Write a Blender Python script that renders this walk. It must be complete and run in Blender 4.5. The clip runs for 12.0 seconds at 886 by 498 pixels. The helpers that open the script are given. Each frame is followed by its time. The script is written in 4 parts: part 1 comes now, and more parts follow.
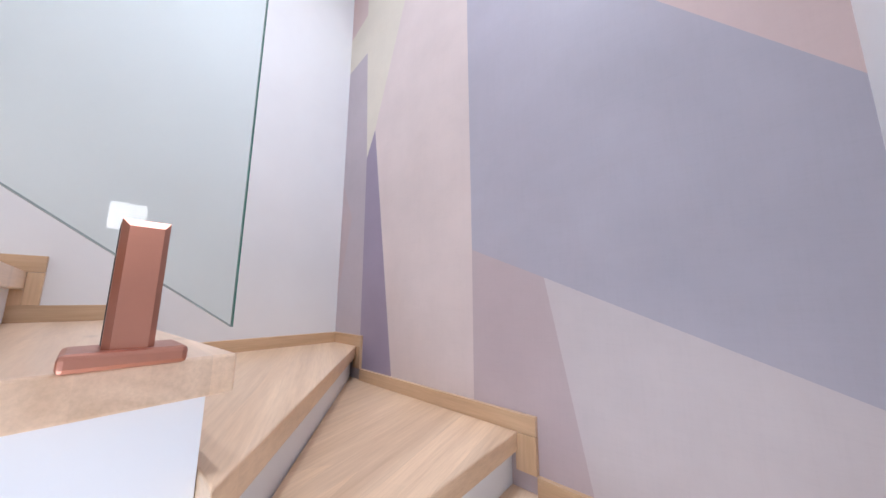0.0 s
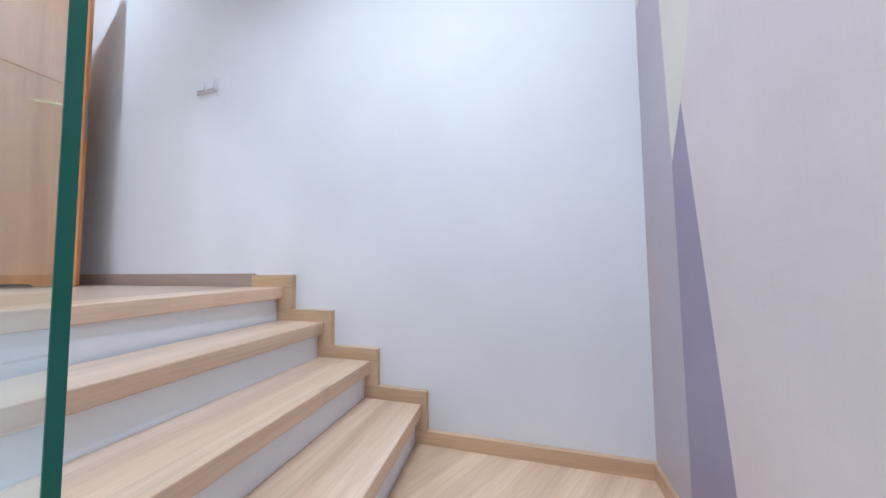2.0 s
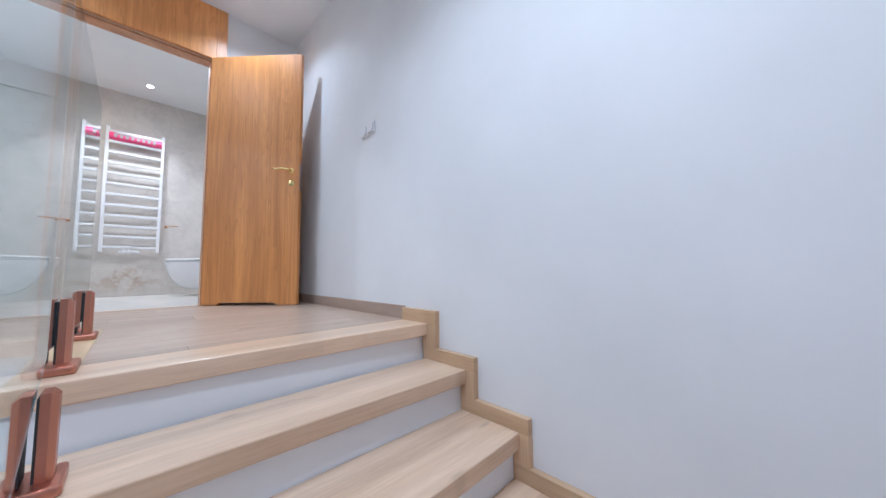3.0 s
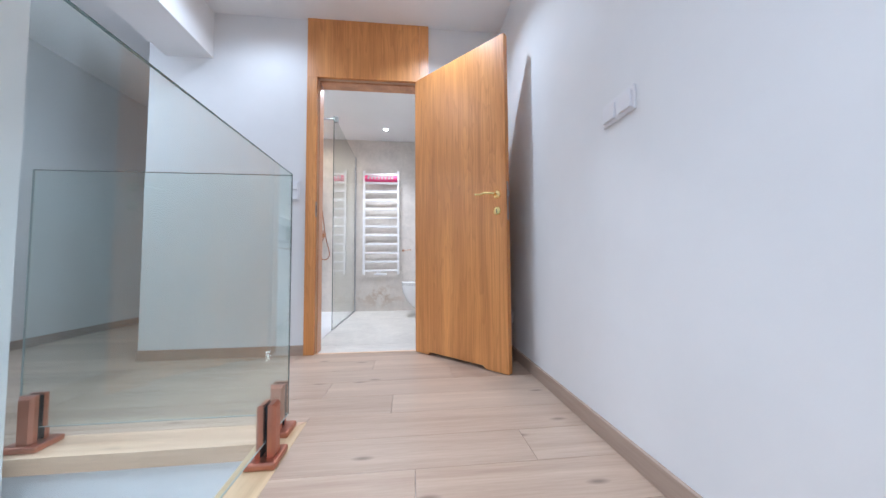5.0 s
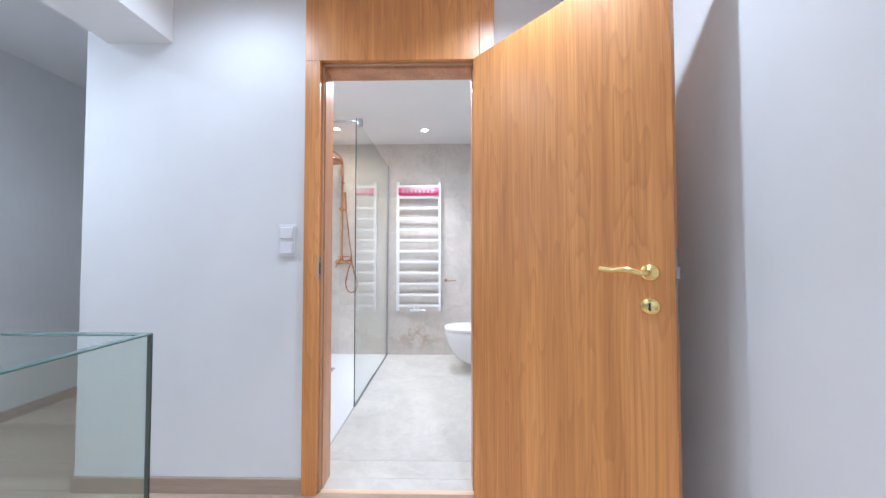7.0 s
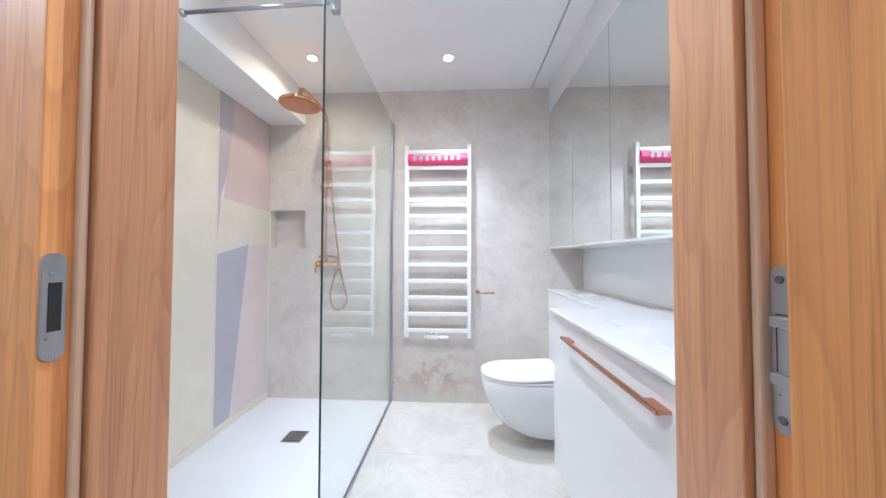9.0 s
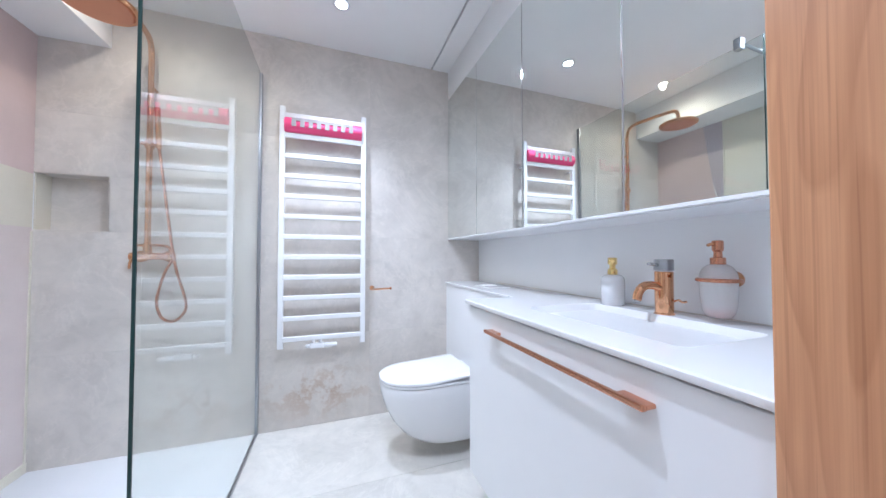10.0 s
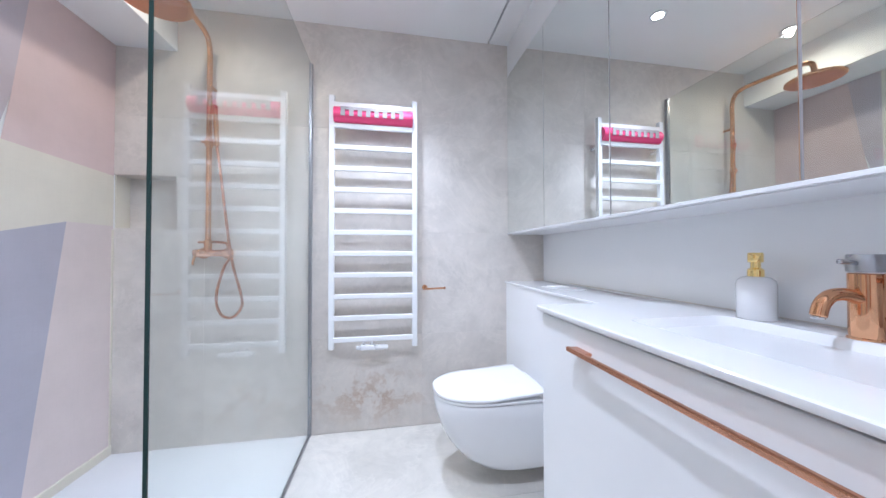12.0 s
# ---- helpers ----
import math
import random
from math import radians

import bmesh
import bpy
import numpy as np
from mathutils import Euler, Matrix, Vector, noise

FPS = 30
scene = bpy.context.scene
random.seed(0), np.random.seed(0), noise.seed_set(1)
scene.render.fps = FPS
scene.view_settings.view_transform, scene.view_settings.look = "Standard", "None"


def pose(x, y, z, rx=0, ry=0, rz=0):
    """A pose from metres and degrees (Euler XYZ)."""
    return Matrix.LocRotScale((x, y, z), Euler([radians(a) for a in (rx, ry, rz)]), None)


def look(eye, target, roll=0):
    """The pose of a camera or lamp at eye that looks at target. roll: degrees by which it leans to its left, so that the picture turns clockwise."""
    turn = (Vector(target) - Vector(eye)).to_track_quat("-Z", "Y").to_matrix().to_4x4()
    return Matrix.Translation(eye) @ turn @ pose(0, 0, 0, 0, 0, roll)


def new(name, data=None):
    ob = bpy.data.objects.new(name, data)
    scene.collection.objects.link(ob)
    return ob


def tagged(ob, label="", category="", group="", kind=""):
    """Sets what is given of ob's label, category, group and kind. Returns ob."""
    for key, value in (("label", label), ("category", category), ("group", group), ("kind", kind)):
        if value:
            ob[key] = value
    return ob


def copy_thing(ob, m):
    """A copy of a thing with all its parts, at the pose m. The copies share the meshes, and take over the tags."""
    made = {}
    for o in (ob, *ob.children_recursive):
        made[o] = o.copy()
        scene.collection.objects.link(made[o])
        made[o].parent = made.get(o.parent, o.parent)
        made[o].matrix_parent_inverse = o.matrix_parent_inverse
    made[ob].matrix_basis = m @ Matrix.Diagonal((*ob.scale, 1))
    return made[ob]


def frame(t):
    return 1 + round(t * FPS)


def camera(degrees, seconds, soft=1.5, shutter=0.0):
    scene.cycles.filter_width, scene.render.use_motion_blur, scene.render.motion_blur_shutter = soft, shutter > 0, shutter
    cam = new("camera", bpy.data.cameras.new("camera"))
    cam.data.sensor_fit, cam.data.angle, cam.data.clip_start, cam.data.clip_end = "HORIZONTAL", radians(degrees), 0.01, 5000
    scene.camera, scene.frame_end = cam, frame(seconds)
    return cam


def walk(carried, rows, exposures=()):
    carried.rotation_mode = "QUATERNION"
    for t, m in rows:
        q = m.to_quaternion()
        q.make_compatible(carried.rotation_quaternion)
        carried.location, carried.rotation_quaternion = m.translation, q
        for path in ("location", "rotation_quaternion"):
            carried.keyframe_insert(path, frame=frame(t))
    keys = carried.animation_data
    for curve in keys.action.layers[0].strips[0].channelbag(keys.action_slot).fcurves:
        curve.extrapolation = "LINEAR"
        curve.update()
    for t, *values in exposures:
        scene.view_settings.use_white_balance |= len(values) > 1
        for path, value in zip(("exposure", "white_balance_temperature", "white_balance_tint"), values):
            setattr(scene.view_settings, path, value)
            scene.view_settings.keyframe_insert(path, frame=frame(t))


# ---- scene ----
cam = camera(110.2, 12.0)
PATH = [
    (0, (-0.344, -2.636, -0.412), (0.989, -4.093, -0.096), 0.3),
    (0.5, (-0.271, -2.849, -0.277), (1.417, -3.883, 0.011), 0.3),
    (1, (-0.223, -3.026, -0.106), (1.696, -3.558, 0.083), 0.8),
    (1.5, (-0.078, -3.131, 0.0), (1.917, -3.119, 0.138), 0.6),
    (2, (0.079, -3.185, 0.098), (1.998, -2.634, 0.209), -0.6),
    (2.5, (0.214, -3.186, 0.163), (1.92, -2.153, 0.314), -0.8),
    (3, (0.373, -3.098, 0.248), (1.769, -1.673, 0.393), -0.6),
    (3.5, (0.498, -2.953, 0.334), (1.552, -1.258, 0.46), -0.7),
    (5.5, (0.719, -2.124, 0.767), (0.776, -0.128, 0.863), -0.2),
    (6, (0.737, -1.928, 0.894), (0.728, 0.07, 0.986), -0.1),
    (6.5, (0.674, -1.708, 1.0), (0.65, 0.291, 1.069), -0.1),
    (7, (0.606, -1.463, 1.103), (0.573, 0.536, 1.154), -0.0),
    (9, (0.43, -0.319, 1.102), (0.332, 1.678, 1.154), 0.1),
    (9.5, (0.378, -0.185, 1.082), (0.689, 1.79, 1.132), 0.0),
    (10, (0.332, -0.054, 1.048), (1.003, 1.829, 1.095), -0.0),
    (10.5, (0.274, 0.073, 1.02), (1.149, 1.871, 1.052), -0.2),
    (11, (0.262, 0.169, 1.006), (1.154, 1.959, 1.038), -0.4),
    (11.5, (0.288, 0.195, 1.013), (0.993, 2.066, 1.046), -0.2),
    (12, (0.362, 0.157, 1.041), (0.708, 2.126, 1.073), -0.1),
]
EXPOSURES = [(0.0, 0.11, 6450, 17), (0.7, 0.12, 6450, 15), (1.5, 0.06, 6200, 11), (2.5, -0.08, 5650, 9), (3.5, -0.22, 5850, 10), (6.0, 0.04, 5900, 10), (9.0, 0.08, 5800, 9), (10.5, 0.02, 5350, 10), (12.0, 0.0, 5500, 11)]
walk(cam, [(t, look(eye, target, roll)) for t, eye, target, roll in PATH], EXPOSURES)

# ---- light ----
scene.view_settings.exposure = 0.0
world = bpy.data.worlds.new("world")
scene.world = world
world.use_nodes = True
world.node_tree.nodes["Background"].inputs[0].default_value = (0.75, 0.85, 1.0, 1)
world.node_tree.nodes["Background"].inputs[1].default_value = 0.3


def area_lamp(name, m, size, energy, colour, size_y=None, spread=180):
    data = bpy.data.lights.new(name, "AREA")
    data.energy, data.color, data.size, data.spread = energy, colour, size, radians(spread)
    data.shape = "RECTANGLE" if size_y else "DISK"
    if size_y:
        data.size_y = size_y
    ob = new(name, data)
    ob.matrix_world = m
    return ob


def spot_lamp(name, m, watts, colour, cone):
    """A recessed downlight: a small source with a wide, soft-edged beam."""
    data = bpy.data.lights.new(name, "SPOT")
    data.energy, data.color, data.shadow_soft_size = watts, colour, 0.02
    data.spot_size, data.spot_blend = radians(cone), 1.0
    ob = new(name, data)
    ob.matrix_world = m
    return ob


HALL, BATH, CEIL, BCEIL = (0.77, 0.87, 1.0), (0.86, 0.885, 0.945), 2.49, 2.40
# each spot: place, power, width of its beam
# the last three are assumed fixtures, added out of view to fill the light
HALL_SPOTS = [(0.86, -0.46, 54, 128), (-0.35, -0.46, 24, 156), (0.45, -2.35, 66, 112), (0.22, -2.98, 128, 138), (-1.75, -0.75, 75, 165)]
BATH_SPOTS = [(0.366, 1.66, BATH, 90, 82), (0.366, 0.62, BATH, 76, 176), (-0.45, 0.65, BATH, 11, 174), (-0.52, 1.62, (1.0, 0.84, 0.62), 15, 166)]
for x, y, watts, beam in HALL_SPOTS:
    spot_lamp("ceiling_spot_light", pose(x, y, CEIL - 0.026), watts, HALL, beam)
for x, y, colour, watts, beam in BATH_SPOTS:
    spot_lamp("bath_spot_light", pose(x, y, BCEIL - 0.026), watts, colour, beam)
# daylight lamp added in an assumed, unseen window at the foot of the stairs
area_lamp("added_daylight", pose(-0.585, -1.9, -1.18, 0, -90, 0), 0.6, 15, (0.72, 0.85, 1.0), 0.95)


# ---- materials ----
def material(name, rough=0.5, metal=0.0):
    m = bpy.data.materials.new(name)
    m.use_nodes = True
    tree = m.node_tree
    b = tree.nodes["Principled BSDF"]
    b.inputs["Roughness"].default_value, b.inputs["Metallic"].default_value = rough, metal
    return m, tree, b


def node(tree, kind, **values):
    n = tree.nodes.new(kind)
    for key, value in values.items():
        n.inputs[key.replace("_", " ")].default_value = value
    return n


def coords(tree, scale=(1, 1, 1), turn=0.0, shuffle=False):
    """Object coordinates, scaled, turned about z, and shifted at random from object to object."""
    tc = tree.nodes.new("ShaderNodeTexCoord")
    mp = tree.nodes.new("ShaderNodeMapping")
    mp.vector_type = "TEXTURE" if turn else "POINT"
    out = tc.outputs["Object"]
    if turn:
        mp.inputs["Rotation"].default_value = (0, 0, turn)
        tree.links.new(out, mp.inputs["Vector"])
        out = mp.outputs[0]
        mp = tree.nodes.new("ShaderNodeMapping")
    mp.inputs["Scale"].default_value = scale
    tree.links.new(out, mp.inputs["Vector"])
    if shuffle:
        info = tree.nodes.new("ShaderNodeObjectInfo")
        mul = tree.nodes.new("ShaderNodeMath")
        mul.operation = "MULTIPLY"
        mul.inputs[1].default_value = 37.0
        tree.links.new(info.outputs["Random"], mul.inputs[0])
        add = tree.nodes.new("ShaderNodeVectorMath")
        add.operation = "ADD"
        tree.links.new(mp.outputs[0], add.inputs[0])
        tree.links.new(mul.outputs[0], add.inputs[1])
        return add.outputs[0]
    return mp.outputs[0]


def noise_node(tree, vector, scale, detail=4, rough=0.55, distort=0.0):
    n = node(tree, "ShaderNodeTexNoise", Scale=scale, Detail=detail, Roughness=rough, Distortion=distort)
    tree.links.new(vector, n.inputs["Vector"])
    return n.outputs["Fac"]


def ramp(tree, fac, stops):
    r = tree.nodes.new("ShaderNodeValToRGB")
    e = r.color_ramp.elements
    while len(e) < len(stops):
        e.new(0.5)
    for el, (at, colour) in zip(e, stops):
        el.position, el.color = at, (*colour, 1)
    tree.links.new(fac, r.inputs[0])
    return r.outputs[0]


def mix(tree, fac, a, b, blend="MIX"):
    n = tree.nodes.new("ShaderNodeMix")
    n.data_type, n.blend_type = "RGBA", blend
    for value, socket in ((fac, n.inputs[0]), (a, n.inputs[6]), (b, n.inputs[7])):
        if isinstance(value, (int, float)):
            socket.default_value = value
        elif isinstance(value, tuple):
            socket.default_value = (*value, 1)
        else:
            tree.links.new(value, socket)
    return n.outputs[2]


def bump(tree, b, height, strength, distance=0.002):
    n = node(tree, "ShaderNodeBump", Strength=strength, Distance=distance)
    tree.links.new(height, n.inputs["Height"])
    tree.links.new(n.outputs[0], b.inputs["Normal"])


def vary(c, k):
    return tuple(min(1.0, v * k) for v in c)


def paint(name, colour, rough=0.6, spread=0.04, grain=220, strength=0.12):
    """Painted plaster: a faint cloudiness and a fine roller texture."""
    m, tree, b = material(name, rough)
    v = coords(tree)
    cloud = noise_node(tree, v, 1.7, 5)
    tree.links.new(ramp(tree, cloud, [(0.3, vary(colour, 1 - spread)), (0.7, vary(colour, 1 + spread))]), b.inputs["Base Color"])
    bump(tree, b, noise_node(tree, v, grain, 3), strength, 0.001)
    return m


def mural_paint(name, colour):
    """Matt wallpaper print with a woven, cloudy look."""
    m, tree, b = material(name, 0.55)
    v = coords(tree)
    cloud = ramp(tree, noise_node(tree, v, 3.2, 6, 0.6), [(0.3, vary(colour, 0.94)), (0.7, vary(colour, 1.05))])
    weave_a = noise_node(tree, coords(tree, (160, 160, 9)), 1.0, 2)
    weave_b = noise_node(tree, coords(tree, (12, 12, 160)), 1.0, 2)
    add = tree.nodes.new("ShaderNodeMath")
    tree.links.new(weave_a, add.inputs[0])
    tree.links.new(weave_b, add.inputs[1])
    fine = ramp(tree, add.outputs[0], [(0.75, (0.95, 0.95, 0.95)), (1.0, (1.0, 1.0, 1.0))])
    tree.links.new(mix(tree, 0.4, cloud, fine, "MULTIPLY"), b.inputs["Base Color"])
    bump(tree, b, add.outputs[0], 0.12, 0.001)
    return m


def oak(name, light, dark, along="x", turn=0.0, rough=0.3, stave=0.0, knots=0.0, grain=1.0):
    """Lacquered wood with its grain along one axis, staves across it and the odd knot."""
    m, tree, b = material(name, rough)
    k = {"x": (1.2, 22, 22), "y": (22, 1.2, 22), "z": (22, 22, 1.2)}[along]
    v = coords(tree, k, turn, shuffle=True)
    broad = noise_node(tree, v, 0.55 * grain, 5, 0.6, 0.6)
    fine = noise_node(tree, coords(tree, tuple(6 * c for c in k), turn, True), 1.0, 3, 0.7)
    base = ramp(tree, broad, [(0.34, dark), (0.5, tuple((p + q) / 2 for p, q in zip(light, dark))), (0.66, light)])
    tone = ramp(tree, fine, [(0.35, (0.86, 0.84, 0.82)), (0.62, (1.0, 1.0, 1.0))])
    colour = mix(tree, 0.7, base, tone, "MULTIPLY")
    if stave:
        s = {"x": (0.9, 1 / stave, 0.01), "y": (1 / stave, 0.9, 0.01), "z": (1 / stave, 0.01, 0.5)}[along]
        cells = node(tree, "ShaderNodeTexVoronoi", Scale=1.0, Randomness=0.35)
        tree.links.new(coords(tree, s, turn), cells.inputs["Vector"])
        bw = tree.nodes.new("ShaderNodeSeparateColor")
        tree.links.new(cells.outputs["Color"], bw.inputs[0])
        colour = mix(tree, 0.45, colour, ramp(tree, bw.outputs[0], [(0.1, (0.82, 0.80, 0.78)), (0.9, (1.08, 1.06, 1.03))]), "MULTIPLY")
    if knots:
        spot = node(tree, "ShaderNodeTexVoronoi", Scale=1.0)
        spot.voronoi_dimensions = "2D"
        tree.links.new(coords(tree, {"x": (1.4, 4.5, 1), "y": (4.5, 1.4, 1), "z": (4.5, 1, 1.4)}[along], turn, True), spot.inputs["Vector"])
        colour = mix(tree, ramp(tree, spot.outputs["Distance"], [(0.015, (knots,) * 3), (0.06, (0, 0, 0))]), colour, vary(dark, 0.45))
    info = tree.nodes.new("ShaderNodeObjectInfo")
    colour = mix(tree, 1.0, colour, ramp(tree, info.outputs["Random"], [(0, (0.92, 0.92, 0.92)), (1, (1.05, 1.04, 1.03))]), "MULTIPLY")
    tree.links.new(colour, b.inputs["Base Color"])
    bump(tree, b, fine, 0.06, 0.001)
    return m


def veneer(name, light, dark, figured=0.38):
    """Orange walnut veneer: upright cathedral figure, fine streaks and short dark pores."""
    m, tree, b = material(name, 0.36)
    figure = noise_node(tree, coords(tree, (5.2, 5.2, 0.42), 0, True), 1.0, 3, 0.5, 0.3)
    rings = tree.nodes.new("ShaderNodeMath")
    rings.operation = "MULTIPLY"
    rings.inputs[1].default_value = 24.0
    tree.links.new(figure, rings.inputs[0])
    saw = tree.nodes.new("ShaderNodeMath")
    saw.operation = "FRACT"
    tree.links.new(rings.outputs[0], saw.inputs[0])
    sway = noise_node(tree, coords(tree, (8, 8, 0.6), 0, True), 1.0, 5, 0.6, 0.5)
    streak = noise_node(tree, coords(tree, (120, 120, 0.9), 0, True), 1.0, 4, 0.7, 0.2)
    pores = noise_node(tree, coords(tree, (300, 300, 3.0), 0, True), 1.0, 2, 0.5)
    base = ramp(tree, sway, [(0.33, dark), (0.5, tuple((p + q) / 2 for p, q in zip(light, dark))), (0.67, light)])
    base = mix(tree, figured, base, ramp(tree, saw.outputs[0], [(0.0, (1, 1, 1)), (0.62, (0.92, 0.88, 0.84)), (0.93, (0.70, 0.60, 0.52)), (1.0, (1, 1, 1))]), "MULTIPLY")
    base = mix(tree, 0.5, base, ramp(tree, streak, [(0.36, (0.74, 0.66, 0.60)), (0.58, (1, 1, 1))]), "MULTIPLY")
    base = mix(tree, 0.32, base, ramp(tree, pores, [(0.33, (0.55, 0.44, 0.36)), (0.42, (1, 1, 1))]), "MULTIPLY")
    tree.links.new(base, b.inputs["Base Color"])
    b.inputs["Coat Weight"].default_value, b.inputs["Coat Roughness"].default_value = 0.25, 0.38
    bump(tree, b, streak, 0.05, 0.001)
    return m


def stone_tile(name, colour, rough=0.42, rust=0.0):
    """Concrete-look porcelain with clouds and pale veins, rusty in its stained part."""
    m, tree, b = material(name, rough)
    v = coords(tree, (1, 1, 1), 0, True)
    cloud = ramp(tree, noise_node(tree, v, 2.6, 8, 0.66, 0.5), [(0.3, vary(colour, 0.87)), (0.5, colour), (0.7, vary(colour, 1.11))])
    vein_src = noise_node(tree, v, 2.2, 9, 0.66, 0.8)
    vein = ramp(tree, vein_src, [(0.47, (0, 0, 0)), (0.5, (0.32, 0.32, 0.32)), (0.515, (0, 0, 0))])
    cloud = mix(tree, vein, cloud, vary(colour, 1.2))
    mottle = ramp(tree, noise_node(tree, v, 9.0, 7, 0.7, 1.2), [(0.36, (0.93, 0.925, 0.92)), (0.5, (1, 1, 1)), (0.64, (1.04, 1.03, 1.02))])
    cloud = mix(tree, 0.8, cloud, mottle, "MULTIPLY")
    info = tree.nodes.new("ShaderNodeObjectInfo")
    cloud = mix(tree, 1.0, cloud, ramp(tree, info.outputs["Random"], [(0, (0.965, 0.965, 0.965)), (1, (1.035, 1.03, 1.02))]), "MULTIPLY")
    if rust:
        where = node(tree, "ShaderNodeTexGradient")
        where.gradient_type = "SPHERICAL"
        mp = tree.nodes.new("ShaderNodeMapping")
        mp.inputs["Location"].default_value = (-0.27 / 0.42, 0, -0.2 / 0.2)
        mp.inputs["Scale"].default_value = (1 / 0.42, 0, 1 / 0.2)
        tc = tree.nodes.new("ShaderNodeTexCoord")
        tree.links.new(tc.outputs["Object"], mp.inputs[0])
        tree.links.new(mp.outputs[0], where.inputs[0])
        streaks = ramp(tree, noise_node(tree, coords(tree), 8.0, 10, 0.72, 0.15), [(0.47, (0, 0, 0)), (0.55, (0.9, 0.9, 0.9)), (0.59, (0.5, 0.5, 0.5)), (0.66, (0.05, 0.05, 0.05))])
        cloud = mix(tree, mix(tree, 1.0, streaks, where.outputs["Color"], "MULTIPLY"), cloud, (0.44, 0.29, 0.19))
    tree.links.new(cloud, b.inputs["Base Color"])
    bump(tree, b, noise_node(tree, v, 60, 4), 0.05, 0.002)
    return m


def enamel(name, colour, rough=0.2):
    m, tree, b = material(name, rough)
    v = coords(tree)
    tree.links.new(ramp(tree, noise_node(tree, v, 4, 3), [(0.3, vary(colour, 0.985)), (0.7, vary(colour, 1.01))]), b.inputs["Base Color"])
    bump(tree, b, noise_node(tree, v, 180, 2), 0.02, 0.0005)
    return m


def metal(name, colour, rough):
    m, tree, b = material(name, rough, 1.0)
    v = coords(tree)
    tree.links.new(ramp(tree, noise_node(tree, v, 25, 4), [(0.3, vary(colour, 0.97)), (0.7, vary(colour, 1.02))]), b.inputs["Base Color"])
    tree.links.new(ramp(tree, noise_node(tree, v, 90, 3), [(0.3, (rough * 0.9,) * 3), (0.7, (rough * 1.12,) * 3)]), b.inputs["Roughness"])
    return m


def glass(name, tint, rough=0.0):
    m, tree, b = material(name, rough)
    b.inputs["Base Color"].default_value = (*tint, 1)
    b.inputs["Transmission Weight"].default_value, b.inputs["IOR"].default_value = 1.0, 1.5
    return m


def glow(name, colour, strength):
    m, tree, b = material(name)
    b.inputs["Base Color"].default_value = (*colour, 1)
    b.inputs["Emission Color"].default_value, b.inputs["Emission Strength"].default_value = (*colour, 1), strength
    return m


WALL = paint("white_wall_paint", (0.80, 0.80, 0.80))
CEILING = paint("ceiling_paint", (0.88, 0.88, 0.88), 0.75, 0.02)
STRING = paint("stair_white_paint", (0.83, 0.85, 0.88), 0.45, 0.03, 40, 0.1)
TREAD = oak("oak_tread", (0.86, 0.655, 0.485), (0.70, 0.495, 0.34), "x", 0, 0.28, 0.07, 0.4)
WINDER = oak("oak_winder", (0.88, 0.66, 0.46), (0.70, 0.49, 0.32), "x", radians(-27), 0.28, 0.07)
WINDER_LOW = oak("oak_winder_low", (0.88, 0.66, 0.46), (0.70, 0.49, 0.32), "x", radians(-75), 0.28, 0.07)
SKIRT = oak("oak_skirting", (0.70, 0.49, 0.31), (0.56, 0.37, 0.22), "x", 0, 0.35)
SKIRT_Y = oak("oak_skirting_along", (0.70, 0.49, 0.31), (0.56, 0.37, 0.22), "y", 0, 0.35)
SKIRT_Z = oak("oak_skirting_upright", (0.70, 0.49, 0.31), (0.56, 0.37, 0.22), "z", 0, 0.35)
PLANK = oak("washed_oak_plank", (0.60, 0.465, 0.36), (0.42, 0.30, 0.222), "x", 0, 0.33, 0, 0.8, 0.55)
BORDER = oak("pale_oak_border", (0.70, 0.54, 0.34), (0.60, 0.43, 0.25), "y", 0, 0.3)
GREY_SKIRT = oak("washed_skirting", (0.47, 0.36, 0.29), (0.38, 0.28, 0.22), "x", 0, 0.4)
GREY_SKIRT_Y = oak("washed_skirting_along", (0.47, 0.36, 0.29), (0.38, 0.28, 0.22), "y", 0, 0.4)
DOOR = veneer("walnut_veneer", (0.90, 0.42, 0.14), (0.67, 0.28, 0.082), 0.4)
JAMB = veneer("walnut_jamb", (0.75, 0.40, 0.205), (0.50, 0.235, 0.115), 0.5)
PALE = mural_paint("mural_pale_pink", (0.70, 0.605, 0.58))
CREAM = mural_paint("mural_cream", (0.72, 0.67, 0.57))
ROSE = mural_paint("mural_rose", (0.66, 0.52, 0.50))
MAUVE = mural_paint("mural_mauve", (0.51, 0.455, 0.49))
DUSK = mural_paint("mural_dusk_pink", (0.53, 0.44, 0.455))
LILAC = mural_paint("mural_lilac", (0.45, 0.435, 0.50))
VIOLET = mural_paint("mural_violet", (0.34, 0.29, 0.385))
SAND = mural_paint("mural_sand", (0.60, 0.53, 0.47))
MIST = mural_paint("mural_mist", (0.61, 0.555, 0.565))
TILE = stone_tile("concrete_tile", (0.655, 0.61, 0.565), 0.42, 1.0)
FLOOR_TILE = stone_tile("pale_floor_tile", (0.66, 0.635, 0.59), 0.35)
GROUT = paint("grout", (0.60, 0.555, 0.51), 0.8)
WHITE = enamel("white_lacquer", (0.80, 0.80, 0.81), 0.28)
SPLASH = enamel("white_back_panel", (0.86, 0.86, 0.86), 0.22)
CERAMIC = enamel("white_ceramic", (0.82, 0.82, 0.83), 0.08)
TRAY = enamel("white_resin_tray", (0.74, 0.74, 0.75), 0.4)
PLASTIC = enamel("white_plastic", (0.80, 0.80, 0.82), 0.3)
PINK = enamel("pink_plastic", (0.85, 0.075, 0.22), 0.35)
